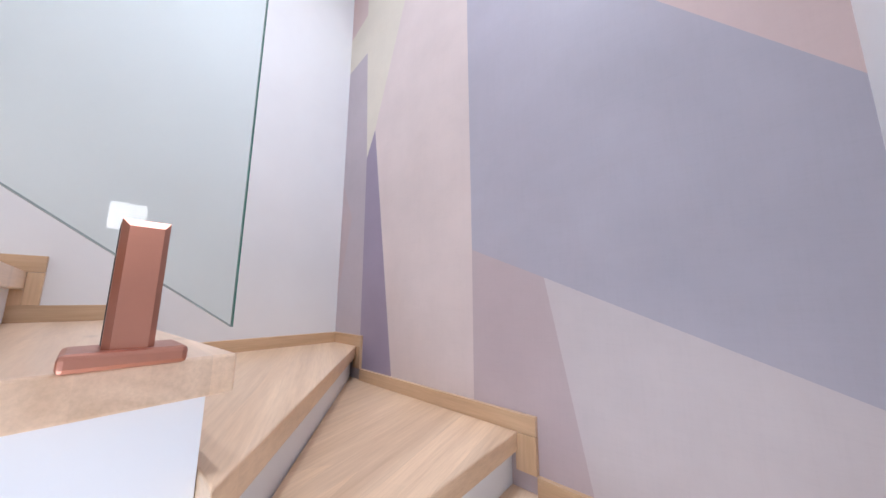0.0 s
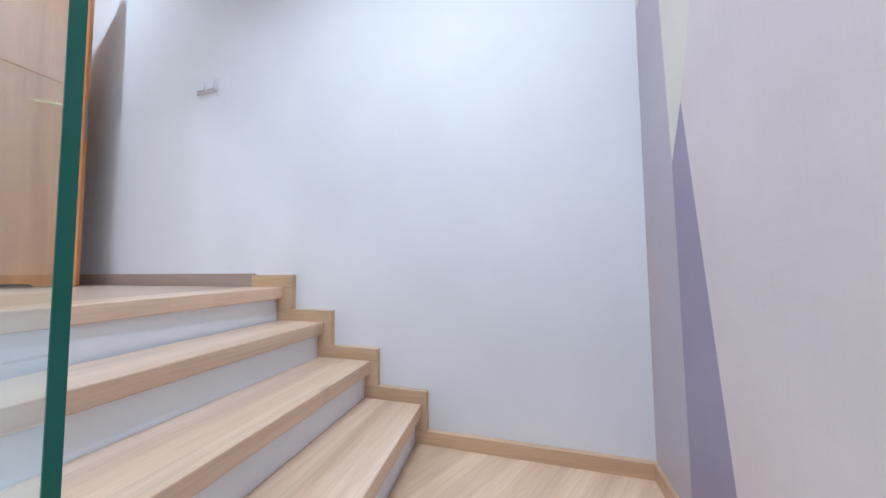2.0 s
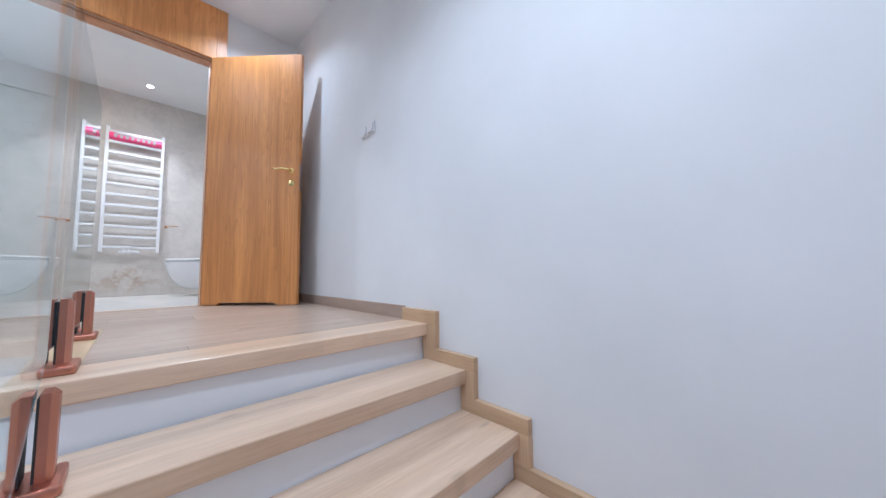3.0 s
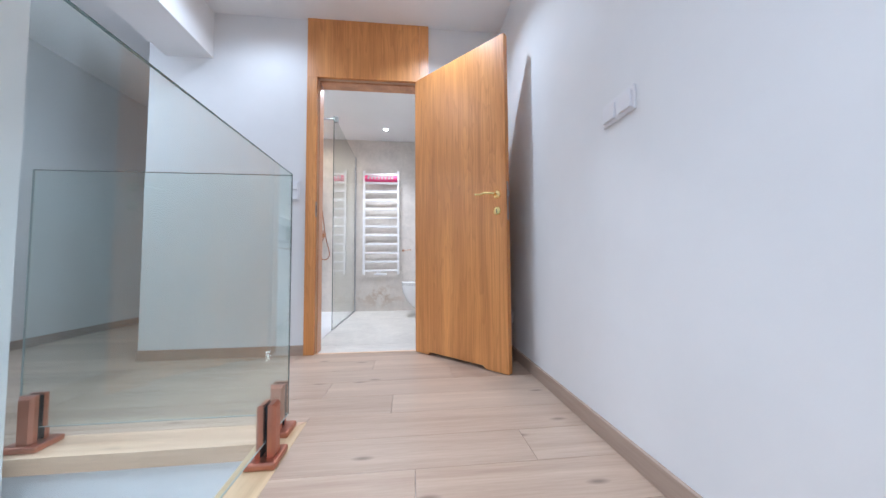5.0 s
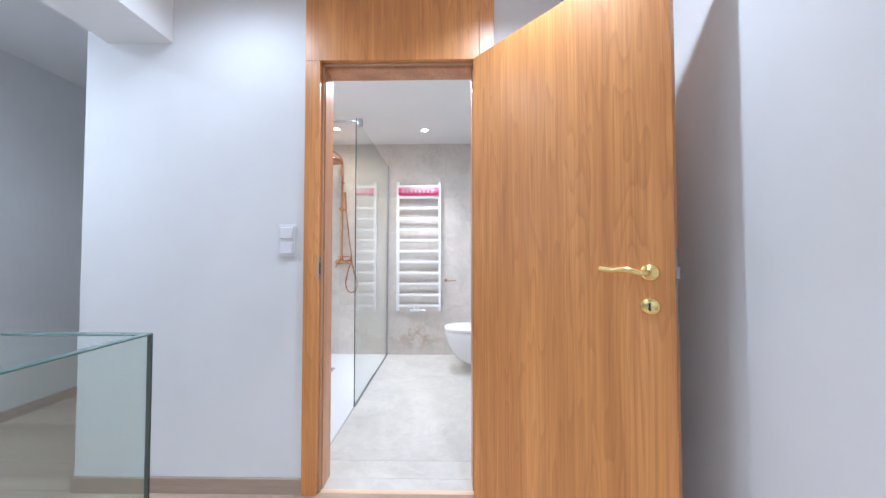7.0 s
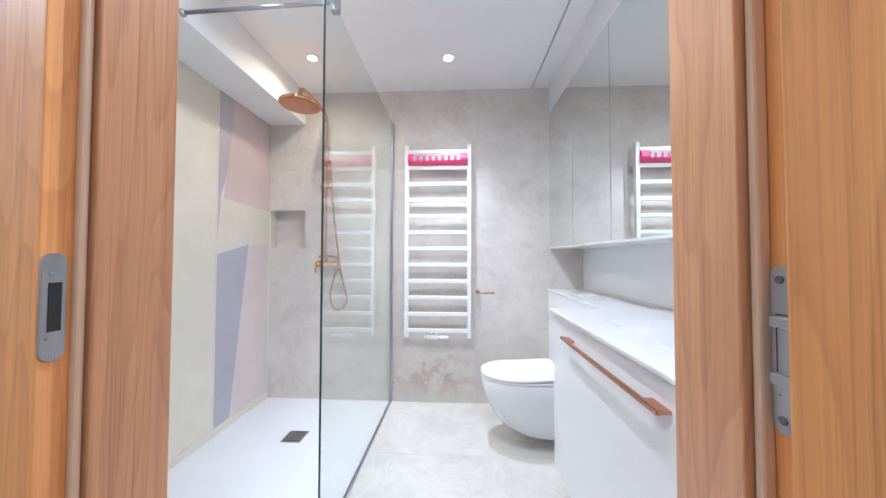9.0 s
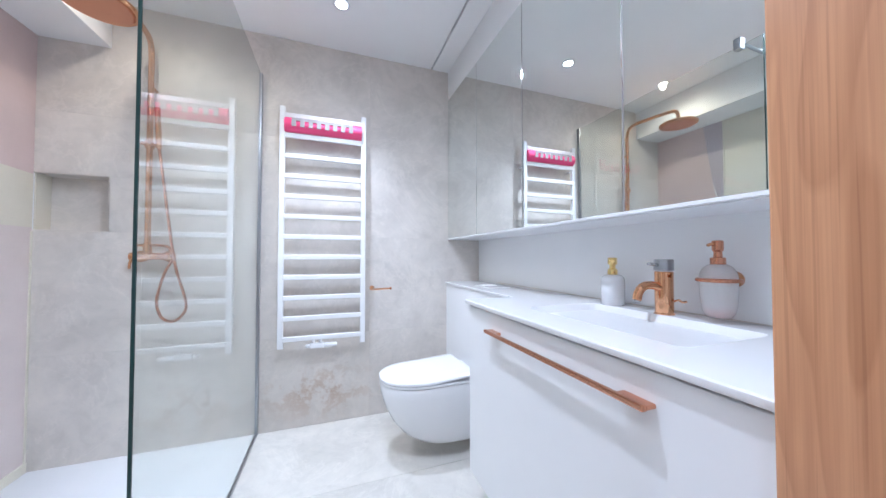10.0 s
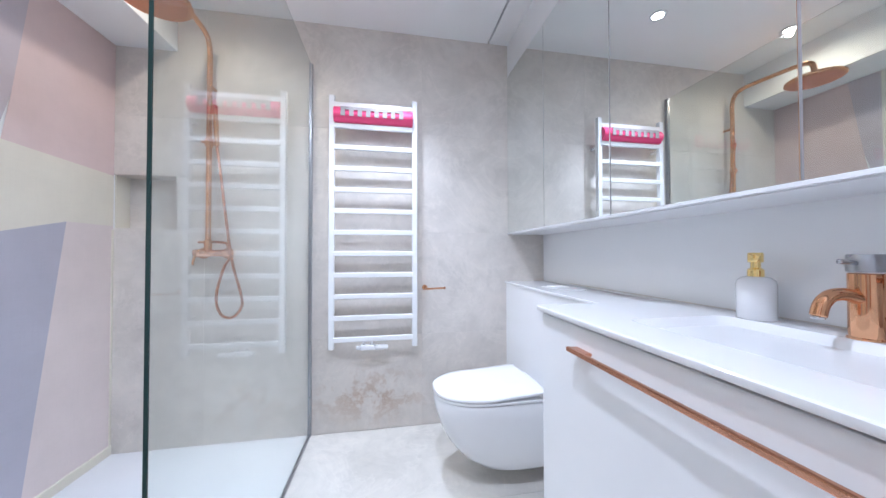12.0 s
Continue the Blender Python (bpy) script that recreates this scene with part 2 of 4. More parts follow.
GREYPLASTIC = enamel("grey_plastic", (0.36, 0.33, 0.33), 0.5)
RUBBER = enamel("black_rubber", (0.02, 0.02, 0.022), 0.6)
COPPER = metal("rose_copper", (0.73, 0.395, 0.22), 0.07)
MATCOPPER = metal("brushed_copper", (0.62, 0.30, 0.19), 0.2)
CLAMP = metal("copper_clamp", (0.55, 0.255, 0.185), 0.35)
BRASS = metal("polished_brass", (0.94, 0.73, 0.32), 0.17)
CHROME = metal("chrome", (0.55, 0.56, 0.58), 0.16)
STEEL = metal("satin_steel", (0.42, 0.43, 0.45), 0.3)
DARKSTEEL = metal("dark_steel", (0.16, 0.16, 0.16), 0.35)
MIRROR = metal("mirror_silver", (0.86, 0.88, 0.88), 0.0)
for link in [l for l in MIRROR.node_tree.links if l.to_socket.name in ("Roughness", "Base Color")]:
    MIRROR.node_tree.links.remove(link)
MIRROR.node_tree.nodes["Principled BSDF"].inputs["Roughness"].default_value = 0.0
MIRROR.node_tree.nodes["Principled BSDF"].inputs["Base Color"].default_value = (0.84, 0.87, 0.86, 1)
GLASS = glass("clear_glass", (0.865, 0.91, 0.89))
TINTED = glass("green_tinted_glass", (0.865, 0.945, 0.93))
# edge strips: pale and dark tones put each glass edge's reflections into colour
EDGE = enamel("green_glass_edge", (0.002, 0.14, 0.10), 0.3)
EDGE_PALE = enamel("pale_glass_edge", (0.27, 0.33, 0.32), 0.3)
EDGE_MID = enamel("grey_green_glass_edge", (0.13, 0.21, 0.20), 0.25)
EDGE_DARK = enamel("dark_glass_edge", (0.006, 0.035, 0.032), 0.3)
FROST = glass("frosted_glass", (0.95, 0.95, 0.95), 0.5)
FROST.node_tree.nodes["Principled BSDF"].inputs["Transmission Weight"].default_value = 0.82
SEAL = enamel("pale_door_seal", (0.62, 0.42, 0.28), 0.5)
SOAP = enamel("pink_soap", (0.75, 0.42, 0.38), 0.3)
LAMP = glow("lamp_lens", (1.0, 0.97, 0.92), 30)
LAMP_WARM = glow("warm_lamp_lens", (1.0, 0.85, 0.62), 14)
STEPLAMP = glow("step_lamp_lens", (0.95, 0.97, 1.0), 6)


# ---- mesh helpers ----
def thing(name, at, label, category, group="", kind=""):
    ob = new(name)
    ob.location = at
    ob.empty_display_size = 0.05
    return tagged(ob, label, category, group, kind)


def mesh_of(bm, mats, smooth=False):
    me = bpy.data.meshes.new("mesh")
    bmesh.ops.recalc_face_normals(bm, faces=bm.faces)
    bm.to_mesh(me)
    bm.free()
    for m in mats if isinstance(mats, (list, tuple)) else [mats]:
        me.materials.append(m)
    if smooth:
        for p in me.polygons:
            p.use_smooth = True
    return me


def part(name, bm, mats, parent, label="", smooth=False):
    ob = new(name, mesh_of(bm, mats, smooth))
    ob.parent = parent
    if parent.type == "EMPTY":
        ob.matrix_parent_inverse = Matrix.Translation(parent.location).inverted()
    return tagged(ob, label)


def solid(name, bm, mats, label, category="", kind="structure", smooth=False, group=""):
    return tagged(new(name, mesh_of(bm, mats, smooth)), label, category, group, kind)


def box(lo, hi, bevel=0.0, bm=None, segments=2):
    own = bmesh.new()
    bmesh.ops.create_cube(own, size=1.0)
    for v in own.verts:
        v.co = Vector([lo[i] + (v.co[i] + 0.5) * (hi[i] - lo[i]) for i in range(3)])
    if bevel:
        bmesh.ops.bevel(own, geom=own.edges[:], offset=bevel, segments=segments, affect="EDGES", profile=0.5)
    if bm is None:
        return own
    return merge(bm, own)


def merge(bm, other):
    me = bpy.data.meshes.new("tmp")
    other.to_mesh(me)
    other.free()
    bm.from_mesh(me)
    bpy.data.meshes.remove(me)
    return bm


def prism(outline, lo, hi, axis="z", bevel=0.0, bm=None):
    """An outline (x, y for z; y, z for x; x, z for y) drawn out along the axis."""
    own = bmesh.new()
    place = {"z": lambda p, h: (p[0], p[1], h), "x": lambda p, h: (h, p[0], p[1]), "y": lambda p, h: (p[0], h, p[1])}[axis]
    a = [own.verts.new(place(p, lo)) for p in outline]
    b = [own.verts.new(place(p, hi)) for p in outline]
    own.faces.new(a)
    own.faces.new(b[::-1])
    for i in range(len(a)):
        j = (i + 1) % len(a)
        own.faces.new((a[i], b[i], b[j], a[j]))
    bmesh.ops.recalc_face_normals(own, faces=own.faces)
    if bevel:
        bmesh.ops.bevel(own, geom=own.edges[:], offset=bevel, segments=2, affect="EDGES", profile=0.5)
    return own if bm is None else merge(bm, own)


def lathe(profile, at, axis="z", n=28, bm=None):
    """A profile of (radius, height) turned about an axis through at."""
    own = bmesh.new()
    rings = []
    for r, h in profile:
        ring = []
        for i in range(n):
            c, s = r * math.cos(2 * math.pi * i / n), r * math.sin(2 * math.pi * i / n)
            p = {"z": (c, s, h), "x": (h, c, s), "y": (c, h, s)}[axis]
            ring.append(own.verts.new(Vector(at) + Vector(p)))
        rings.append(ring)
    for a, b in zip(rings, rings[1:]):
        for i in range(n):
            own.faces.new((a[i], a[(i + 1) % n], b[(i + 1) % n], b[i]))
    for ring in (rings[0], rings[-1]):
        own.faces.new(ring)
    bmesh.ops.recalc_face_normals(own, faces=own.faces)
    return own if bm is None else merge(bm, own)


def tube(points, r, n=14, bm=None, smooth_steps=6):
    """A round rod along a line of points, rounded by a Catmull-Rom spline."""
    pts = [Vector(p) for p in points]
    line = []
    for i in range(len(pts) - 1):
        p0, p1, p2, p3 = pts[max(i - 1, 0)], pts[i], pts[i + 1], pts[min(i + 2, len(pts) - 1)]
        steps = smooth_steps if len(pts) > 2 else 1
        for k in range(steps):
            t = k / steps
            line.append(0.5 * (2 * p1 + (p2 - p0) * t + (2 * p0 - 5 * p1 + 4 * p2 - p3) * t * t + (3 * p1 - p0 - 3 * p2 + p3) * t ** 3))
    line.append(pts[-1])
    own = bmesh.new()
    rings, up = [], None
    for i, p in enumerate(line):
        d = (line[min(i + 1, len(line) - 1)] - line[max(i - 1, 0)]).normalized()
        if up is None:
            up = d.orthogonal().normalized()
        up = (up - d * up.dot(d)).normalized()
        side = d.cross(up)
        rings.append([own.verts.new(p + r * (math.cos(2 * math.pi * j / n) * up + math.sin(2 * math.pi * j / n) * side)) for j in range(n)])
    for a, b in zip(rings, rings[1:]):
        for i in range(n):
            own.faces.new((a[i], a[(i + 1) % n], b[(i + 1) % n], b[i]))
    own.faces.new(rings[0])
    own.faces.new(rings[-1])
    bmesh.ops.recalc_face_normals(own, faces=own.faces)
    return own if bm is None else merge(bm, own)


def loft(rings, bm=None):
    own = bmesh.new()
    made = [[own.verts.new(p) for p in ring] for ring in rings]
    n = len(made[0])
    for a, b in zip(made, made[1:]):
        for i in range(n):
            own.faces.new((a[i], a[(i + 1) % n], b[(i + 1) % n], b[i]))
    own.faces.new(made[0])
    own.faces.new(made[-1])
    bmesh.ops.recalc_face_normals(own, faces=own.faces)
    return own if bm is None else merge(bm, own)


def turned(bm, m):
    bm.transform(m)
    return bm


def smooth_by_angle(ob, degrees=35):
    me = ob.data
    for p in me.polygons:
        p.use_smooth = True
    me.set_sharp_from_angle(angle=radians(degrees))
    return ob


# ---- setting: landing, corridor and stairwell ----
XW, YM, XE, LOW = 1.395, -3.60, -0.59, -1.66
RISE, SLAB = 0.166, 0.057
solid("wall_east", box((XW, YM - 0.1, LOW - 0.2), (XW + 0.12, 0.0, CEIL)), WALL, "smooth white painted wall beside the stairs and landing")
solid("wall_south", box((XE - 0.15, YM - 0.12, LOW - 0.2), (XW, YM, CEIL)), WALL, "white wall carrying the geometric mural")
WY0, WY1, WZ0, WZ1 = -2.4, -1.4, -1.5, -0.85
bm = box((XE - 0.15, YM, LOW - 0.2), (XE, WY0, CEIL))
box((XE - 0.15, WY1, LOW - 0.2), (XE, -1.2, CEIL), bm=bm)
box((XE - 0.15, WY0, WZ1), (XE, WY1, CEIL), bm=bm)
box((XE - 0.15, WY0, LOW - 0.2), (XE, WY1, WZ0), bm=bm)
solid("wall_west", bm, WALL, "white stairwell wall with an assumed low window and a small step lamp")
solid("wall_well_north", box((XE - 0.15, -1.13, LOW - 0.2), (XW, -1.03, -0.29)), WALL, "plain white wall under the landing edge")
solid("wall_corridor_west", box((-2.50, -1.32, -0.1), (-2.38, 2.6, CEIL)), WALL, "plain white wall of the corridor")
solid("wall_corridor_south", box((-2.38, -1.32, -0.1), (XE - 0.15, -1.2, CEIL)), WALL, "plain white wall closing the landing")
solid("wall_corridor_north", box((-2.38, 2.5, -0.1), (-1.167, 2.6, CEIL)), WALL, "plain white end wall of the corridor")
bm = box((-1.164, 0.0, -0.1), (-0.075, 0.10, CEIL))
box((0.825, 0.0, -0.1), (1.505, 0.10, CEIL), bm=bm)
box((-0.075, 0.0, 2.075), (0.825, 0.10, CEIL), bm=bm)
solid("wall_north", bm, WALL, "white wall with the bathroom doorway")
solid("ceiling", box((-2.5, YM - 0.12, CEIL), (1.505, 2.6, CEIL + 0.1)), CEILING, "flat white ceiling over landing and stairs")
solid("ceiling_beam", box((-1.058, YM + 0.001, 2.148), (-0.738, 0.0, CEIL), 0.002), CEILING, "white boxed beam under the ceiling", "beam")

# landing slab with the border boards round the stairwell
solid("floor_slab", prism([(-2.5, -1.32), (-0.74, -1.32), (-0.74, -1.10), (0.15, -1.10), (0.18, -1.93), (XW, -1.93), (XW, 2.6), (-2.5, 2.6)], -0.28, -0.014), STRING, "white landing slab edge")
floor = thing("floor", (0, 0, 0), "landing floor of washed pinkish oak planks", "floor", kind="structure")
part("border_board", prism([(0.125, -1.13), (0.264, -0.987), (0.264, -1.765), (0.15, -1.765)], -SLAB, 0.0, bevel=0.002), BORDER, floor, "pale oak border board along the glass")
part("border_board", prism([(XE - 0.14, -1.13), (0.123, -1.13), (0.262, -0.985), (XE - 0.14, -0.985)], -SLAB, 0.0, bevel=0.002), TREAD, floor, "pale oak border board along the glass")
part("border_board", prism([(0.15, -1.94), (XW, -1.965), (XW, -1.768), (0.15, -1.768)], -SLAB, 0.0, bevel=0.004), TREAD, floor, "oak nosing board at the head of the stairs")
edges = [0.0 - 0.19 * i for i in range(6)]
ends = {0: (-1.55, -0.10, 1.05), 1: (-1.0, 0.45), 2: (-1.7, -0.45, 0.92), 3: (-0.95, 0.264), 4: (0.60,), 5: (0.264,)}


def plank(x0, x1, y0, y1):
    part("plank", box((x0 + 0.0006, y0 + 0.0006, -0.014), (x1 - 0.0006, y1 - 0.0006, 0.0), 0.0007, segments=1), PLANK, floor)


for row, y1 in enumerate(edges):
    cuts = [-2.38, *ends[row], XW]
    bottom = y1 - 0.19
    for a, b in zip(cuts, cuts[1:]):
        if row < 5:
            plank(a, b, bottom, y1)
        else:
            plank(a, min(b, 0.264), -0.985, y1) if b <= 0.3 else plank(max(a, 0.264), b, bottom, y1)
for row in range(4):
    top = -1.14 - 0.19 * row
    cuts = [0.264, (1.1, 0.7, 1.2, 0.5)[row], XW]
    for a, b in zip(cuts, cuts[1:]):
        plank(a, b, max(top - 0.19, -1.768), top)
for row in range(13):
    plank(-2.38, -1.167, 0.19 * row, 0.19 * (row + 1))
plank(-2.38, XE - 0.14, -1.2, -0.985)

# grey-washed skirting boards of the landing
solid("baseboard_north", box((-1.164, -0.014, 0), (-0.076, 0.0, 0.07), 0.002), GREY_SKIRT, "washed oak skirting board", "baseboard")
solid("baseboard_east", box((XW - 0.014, -1.765, 0), (XW, 0.0, 0.07), 0.002), GREY_SKIRT_Y, "washed oak skirting board", "baseboard")
solid("baseboard_corridor", box((-2.38, -1.2, 0), (-2.366, 2.5, 0.07), 0.002), GREY_SKIRT_Y, "washed oak skirting board", "baseboard")
solid("baseboard_return", box((-1.178, 0.0, 0), (-1.164, 2.5, 0.07), 0.002), GREY_SKIRT, "washed oak skirting board", "baseboard")

# ---- staircase ----
stairs = thing("staircase", (0.8, -2.5, -1.0), "winding oak staircase with white risers", "staircase", kind="structure")
NOSE = {1: ((0.175, -2.19), (XW, -2.208)), 2: ((0.20, -2.487), (XW, -2.461)), 3: ((0.235, -2.792), (XW, -2.706)),
        4: ((0.185, -2.765), (1.168, -3.60)), 5: ((0.150, -2.79), (0.20, -3.60)), 6: ((0.11, -2.79), (XE, -3.42)), 7: ((0.09, -2.76), (XE, -2.93)),
        8: ((0.09, -2.62), (XE, -2.62)), 9: ((0.09, -2.37), (XE, -2.37))}
PLAN = {1: [*NOSE[1], (XW, -1.945), (0.16, -1.945)], 2: [*NOSE[2], (XW, -2.18), (0.19, -2.165)], 3: [*NOSE[3], (XW, -2.43), (0.21, -2.455)],
        4: [*NOSE[4], (XW, -3.60), (XW, -2.68), (0.245, -2.765)], 5: [*NOSE[5], (1.215, -3.60), (0.225, -2.77)],
        6: [*NOSE[6], (XE, -3.60), (0.235, -3.60), (0.185, -2.80)], 7: [*NOSE[7], (XE, -3.46), (0.13, -2.80)],
        8: [*NOSE[8], (XE, -2.96), (0.10, -2.79)], 9: [*NOSE[9], (XE, -2.65), (0.09, -2.65)]}


def inset(plan, by):
    """The outline with its first edge, the nosing, and its inner end moved inwards."""
    (ax, ay), (bx, by_) = plan[0], plan[1]
    cx, cy = sum(p[0] for p in plan) / len(plan), sum(p[1] for p in plan) / len(plan)
    nx, ny = -(by_ - ay), bx - ax
    d = math.hypot(nx, ny)
    nx, ny = nx / d, ny / d
    if nx * (cx - ax) + ny * (cy - ay) < 0:
        nx, ny = -nx, -ny
    ux, uy = (bx - ax) / d, (by_ - ay) / d
    return [(ax + by * nx + by * ux, ay + by * ny + by * uy), (bx + by * nx, by_ + by * ny)]


for k, plan in PLAN.items():
    top = -RISE * k
    wood = TREAD if k < 4 or k > 6 else WINDER if k == 4 else WINDER_LOW
    tread = part("tread", prism(plan, top - SLAB, top, bevel=0.004), wood, stairs, "honey oak tread with a thick square nosing")
    (ax, ay), (bx, by) = inset(plan, 0.028)
    d = math.hypot(bx - ax, by - ay)
    back = [(p[0] + (0.028 if i == len(plan) - 1 and p[0] < 0.3 else 0), p[1]) for i, p in enumerate(plan)][2:]
    part("riser", prism([(ax, ay), (bx, by), *back], LOW - 0.1, top - SLAB), STRING, stairs, "white painted riser and string")
solid("floor_lower", box((XE, -2.6, LOW - 0.1), (XW, -1.13, LOW)), BORDER, "plain oak floor at the foot of the stairs", "floor")

# stepped oak skirting on the walls
skirt = thing("baseboard_stairs", (1.3, -2.5, -0.5), "oak skirting stepping down beside the treads", "baseboard", kind="structure")
XS, H = XW - 0.026, 0.056
OUT = (0.060, 0.047, 0.038, 0.028)
wall_nose = {0: -1.965, 1: -2.208, 2: -2.461, 3: -2.706}
part("skirting_board", box((XS, wall_nose[0] - OUT[0], 0.0), (XW, -1.766, H + 0.006), 0.0015), SKIRT_Y, skirt)
for k in range(4):
    y, top = wall_nose[k], -RISE * k
    upright = box((XS - 0.001, y - OUT[k], top - RISE + H), (XW, y - 0.001, top - 0.001), 0.0015)
    box((XS - 0.001, y - 0.001, top - RISE + H), (XW, y + 0.030, top - SLAB - 0.0005), bm=upright)
    part("skirting_upright", upright, SKIRT_Z, skirt)
    if k:
        part("skirting_board", box((XS, y - OUT[k], top), (XW, wall_nose[k - 1] + 0.030, top + H), 0.0015), SKIRT_Y, skirt)
z4, z5, z6 = -RISE * 4, -RISE * 5, -RISE * 6
part("skirting_board", box((XS, YM, z4), (XW, wall_nose[3] + 0.030, z4 + H), 0.0015), SKIRT_Y, skirt)
part("skirting_board", box((1.105, YM, z4), (XS, YM + 0.018, z4 + H), 0.0015), SKIRT, skirt)
part("skirting_upright", box((1.105, YM, z5 + H), (1.165, YM + 0.019, z4 - 0.001), 0.0015), SKIRT_Z, skirt)
part("skirting_board", box((0.135, YM, z5), (1.105, YM + 0.018, z5 + H), 0.0015), SKIRT, skirt)
part("skirting_upright", box((0.135, YM, z6 + H), (0.205, YM + 0.019, z5 - 0.001), 0.0015), SKIRT_Z, skirt)
part("skirting_board", box((XE, YM, z6), (0.135, YM + 0.018, z6 + H), 0.0015), SKIRT, skirt)


def painted(name, normal, at, shapes, label):
    """Flat painted shapes on a wall; each shape is (material, corner points along the wall and up)."""
    where = (0.4, at, 0.0) if normal == "y" else (at, 1.0, 1.0)
    sheet = thing(name, where, label, "mural", kind="structure")
    for m, pts in shapes:
        own = bmesh.new()
        own.faces.new([own.verts.new((p[0], at, p[1]) if normal == "y" else (at, p[0], p[1])) for p in pts])
        part("painted_shape", own, m, sheet)
    return sheet


B, T = LOW, CEIL
painted("mural_stairs", "y", YM + 0.003, [
    (ROSE, [(XW, T), (1.22, T), (1.212, 1.42), (XW, 1.34)]),
    (CREAM, [(XW, 1.34), (1.212, 1.42), (1.195, 1.13), (XW, 1.085)]),
    (MAUVE, [(XW, 1.085), (1.195, 1.13), (1.148, 0.40), (1.115, B), (XW, B), (XW, -0.40), (1.275, 0.06), (XW, 0.30)]),
    (DUSK, [(XW, 0.30), (1.275, 0.06), (XW, -0.40)]),
    (CREAM, [(1.22, T), (0.55, T), (0.835, 1.258), (1.075, 0.556), (1.148, 0.40), (1.195, 1.13), (1.212, 1.42)]),
    (VIOLET, [(1.075, 0.556), (0.862, -0.77), (0.73, B), (1.115, B), (1.148, 0.40)]),
    (PALE, [(0.55, T), (0.40, T), (0.395, 0.76), (0.381, -0.223), (0.374, B), (0.73, B), (0.862, -0.77), (1.075, 0.556), (0.835, 1.258)]),
    (LILAC, [(0.40, T), (0.30, 1.16), (-0.27, 0.436), (XE, 0.028), (XE, -0.63), (0.092, -0.343), (0.381, -0.223), (0.395, 0.76)]),
    (ROSE, [(0.40, T), (XE, T), (XE, 0.028), (-0.27, 0.436), (0.30, 1.16)]),
    (DUSK, [(0.381, -0.223), (0.092, -0.343), (-0.16, B), (0.374, B)]),
    (MIST, [(0.092, -0.343), (XE, -0.63), (XE, B), (-0.16, B)]),
], "wall mural of large angular shapes in lilac, rose and cream")

# small square step lamp on the stairwell wall
lamp = thing("step_lamp", (XE + 0.01, -2.70, -0.155), "small rounded square white wall lamp, lit", "lamp")
part("housing", box((XE, -2.75, -0.205), (XE + 0.010, -2.65, -0.105), 0.005), PLASTIC, lamp)
part("lens", box((XE + 0.004, -2.744, -0.199), (XE + 0.014, -2.656, -0.111), 0.005), STEPLAMP, lamp)

# assumed low window at the foot of the stairs, made for the added daylight
window = thing("window_1", (XE - 0.06, -1.9, WZ0), "assumed white framed low window at the foot of the stairs, out of view", "window", kind="structure")
FX0, FX1, FW = XE - 0.10, XE - 0.04, 0.04
for lo, hi in (((FX0, WY0, WZ0), (FX1, WY0 + FW, WZ1)), ((FX0, WY1 - FW, WZ0), (FX1, WY1, WZ1)),
               ((FX0, WY0 + FW, WZ0), (FX1, WY1 - FW, WZ0 + FW)), ((FX0, WY0 + FW, WZ1 - FW), (FX1, WY1 - FW, WZ1))):
    part("window_frame", box(lo, hi, 0.004), WHITE, window)
pane = part("pane", box((XE - 0.08, WY0 + FW, WZ0 + FW), (XE - 0.07, WY1 - FW, WZ1 - FW)), GLASS, window)
pane.visible_shadow = False

# ---- glass balustrade ----
def glass_panel(outline, at_a, at_b, thick, label, edge_mats):
    """A sheet of glass between two plan points, with polished edges; the outline is (distance along, height)."""
    a, b = Vector((*at_a, 0)), Vector((*at_b, 0))
    d = (b - a).normalized()
    n = Vector((-d.y, d.x, 0)) * (thick / 2)
    panel = thing("glass_balustrade", (a + b) / 2, label, "glass balustrade", "glass balustrade panels")
    own = bmesh.new()
    front = [own.verts.new(a + d * s + n + Vector((0, 0, h))) for s, h in outline]
    back = [own.verts.new(a + d * s - n + Vector((0, 0, h))) for s, h in outline]
    own.faces.new(front)
    own.faces.new(back[::-1])
    for i in range(len(front)):
        j = (i + 1) % len(front)
        own.faces.new((front[i], back[i], back[j], front[j]))
    part("pane", own, TINTED, panel).visible_shadow = False
    cx, cz = sum(s for s, h in outline) / len(outline), sum(h for s, h in outline) / len(outline)
    for i in range(len(outline)):
        (s0, h0), (s1, h1) = outline[i], outline[(i + 1) % len(outline)]
        out = Vector((h1 - h0, s0 - s1)).normalized() * 0.001
        if out.x * ((s0 + s1) / 2 - cx) + out.y * ((h0 + h1) / 2 - cz) < 0:
            out = -out
        own = bmesh.new()
        ring = []
        for s, h in ((s0, h0), (s1, h1)):
            for k in (-0.8, 1.0):
                for side in (1, -1):
                    ring.append(own.verts.new(a + d * (s + out.x * k) + n * side * 0.98 + Vector((0, 0, h + out.y * k))))
        for f in ((0, 1, 5, 4), (2, 3, 7, 6), (0, 2, 6, 4), (1, 3, 7, 5), (0, 1, 3, 2), (4, 5, 7, 6)):
            own.faces.new([ring[q] for q in f])
        part("polished_edge", own, edge_mats[i], panel, "polished edge with its reflected tone set in colour").visible_shadow = False
    return panel


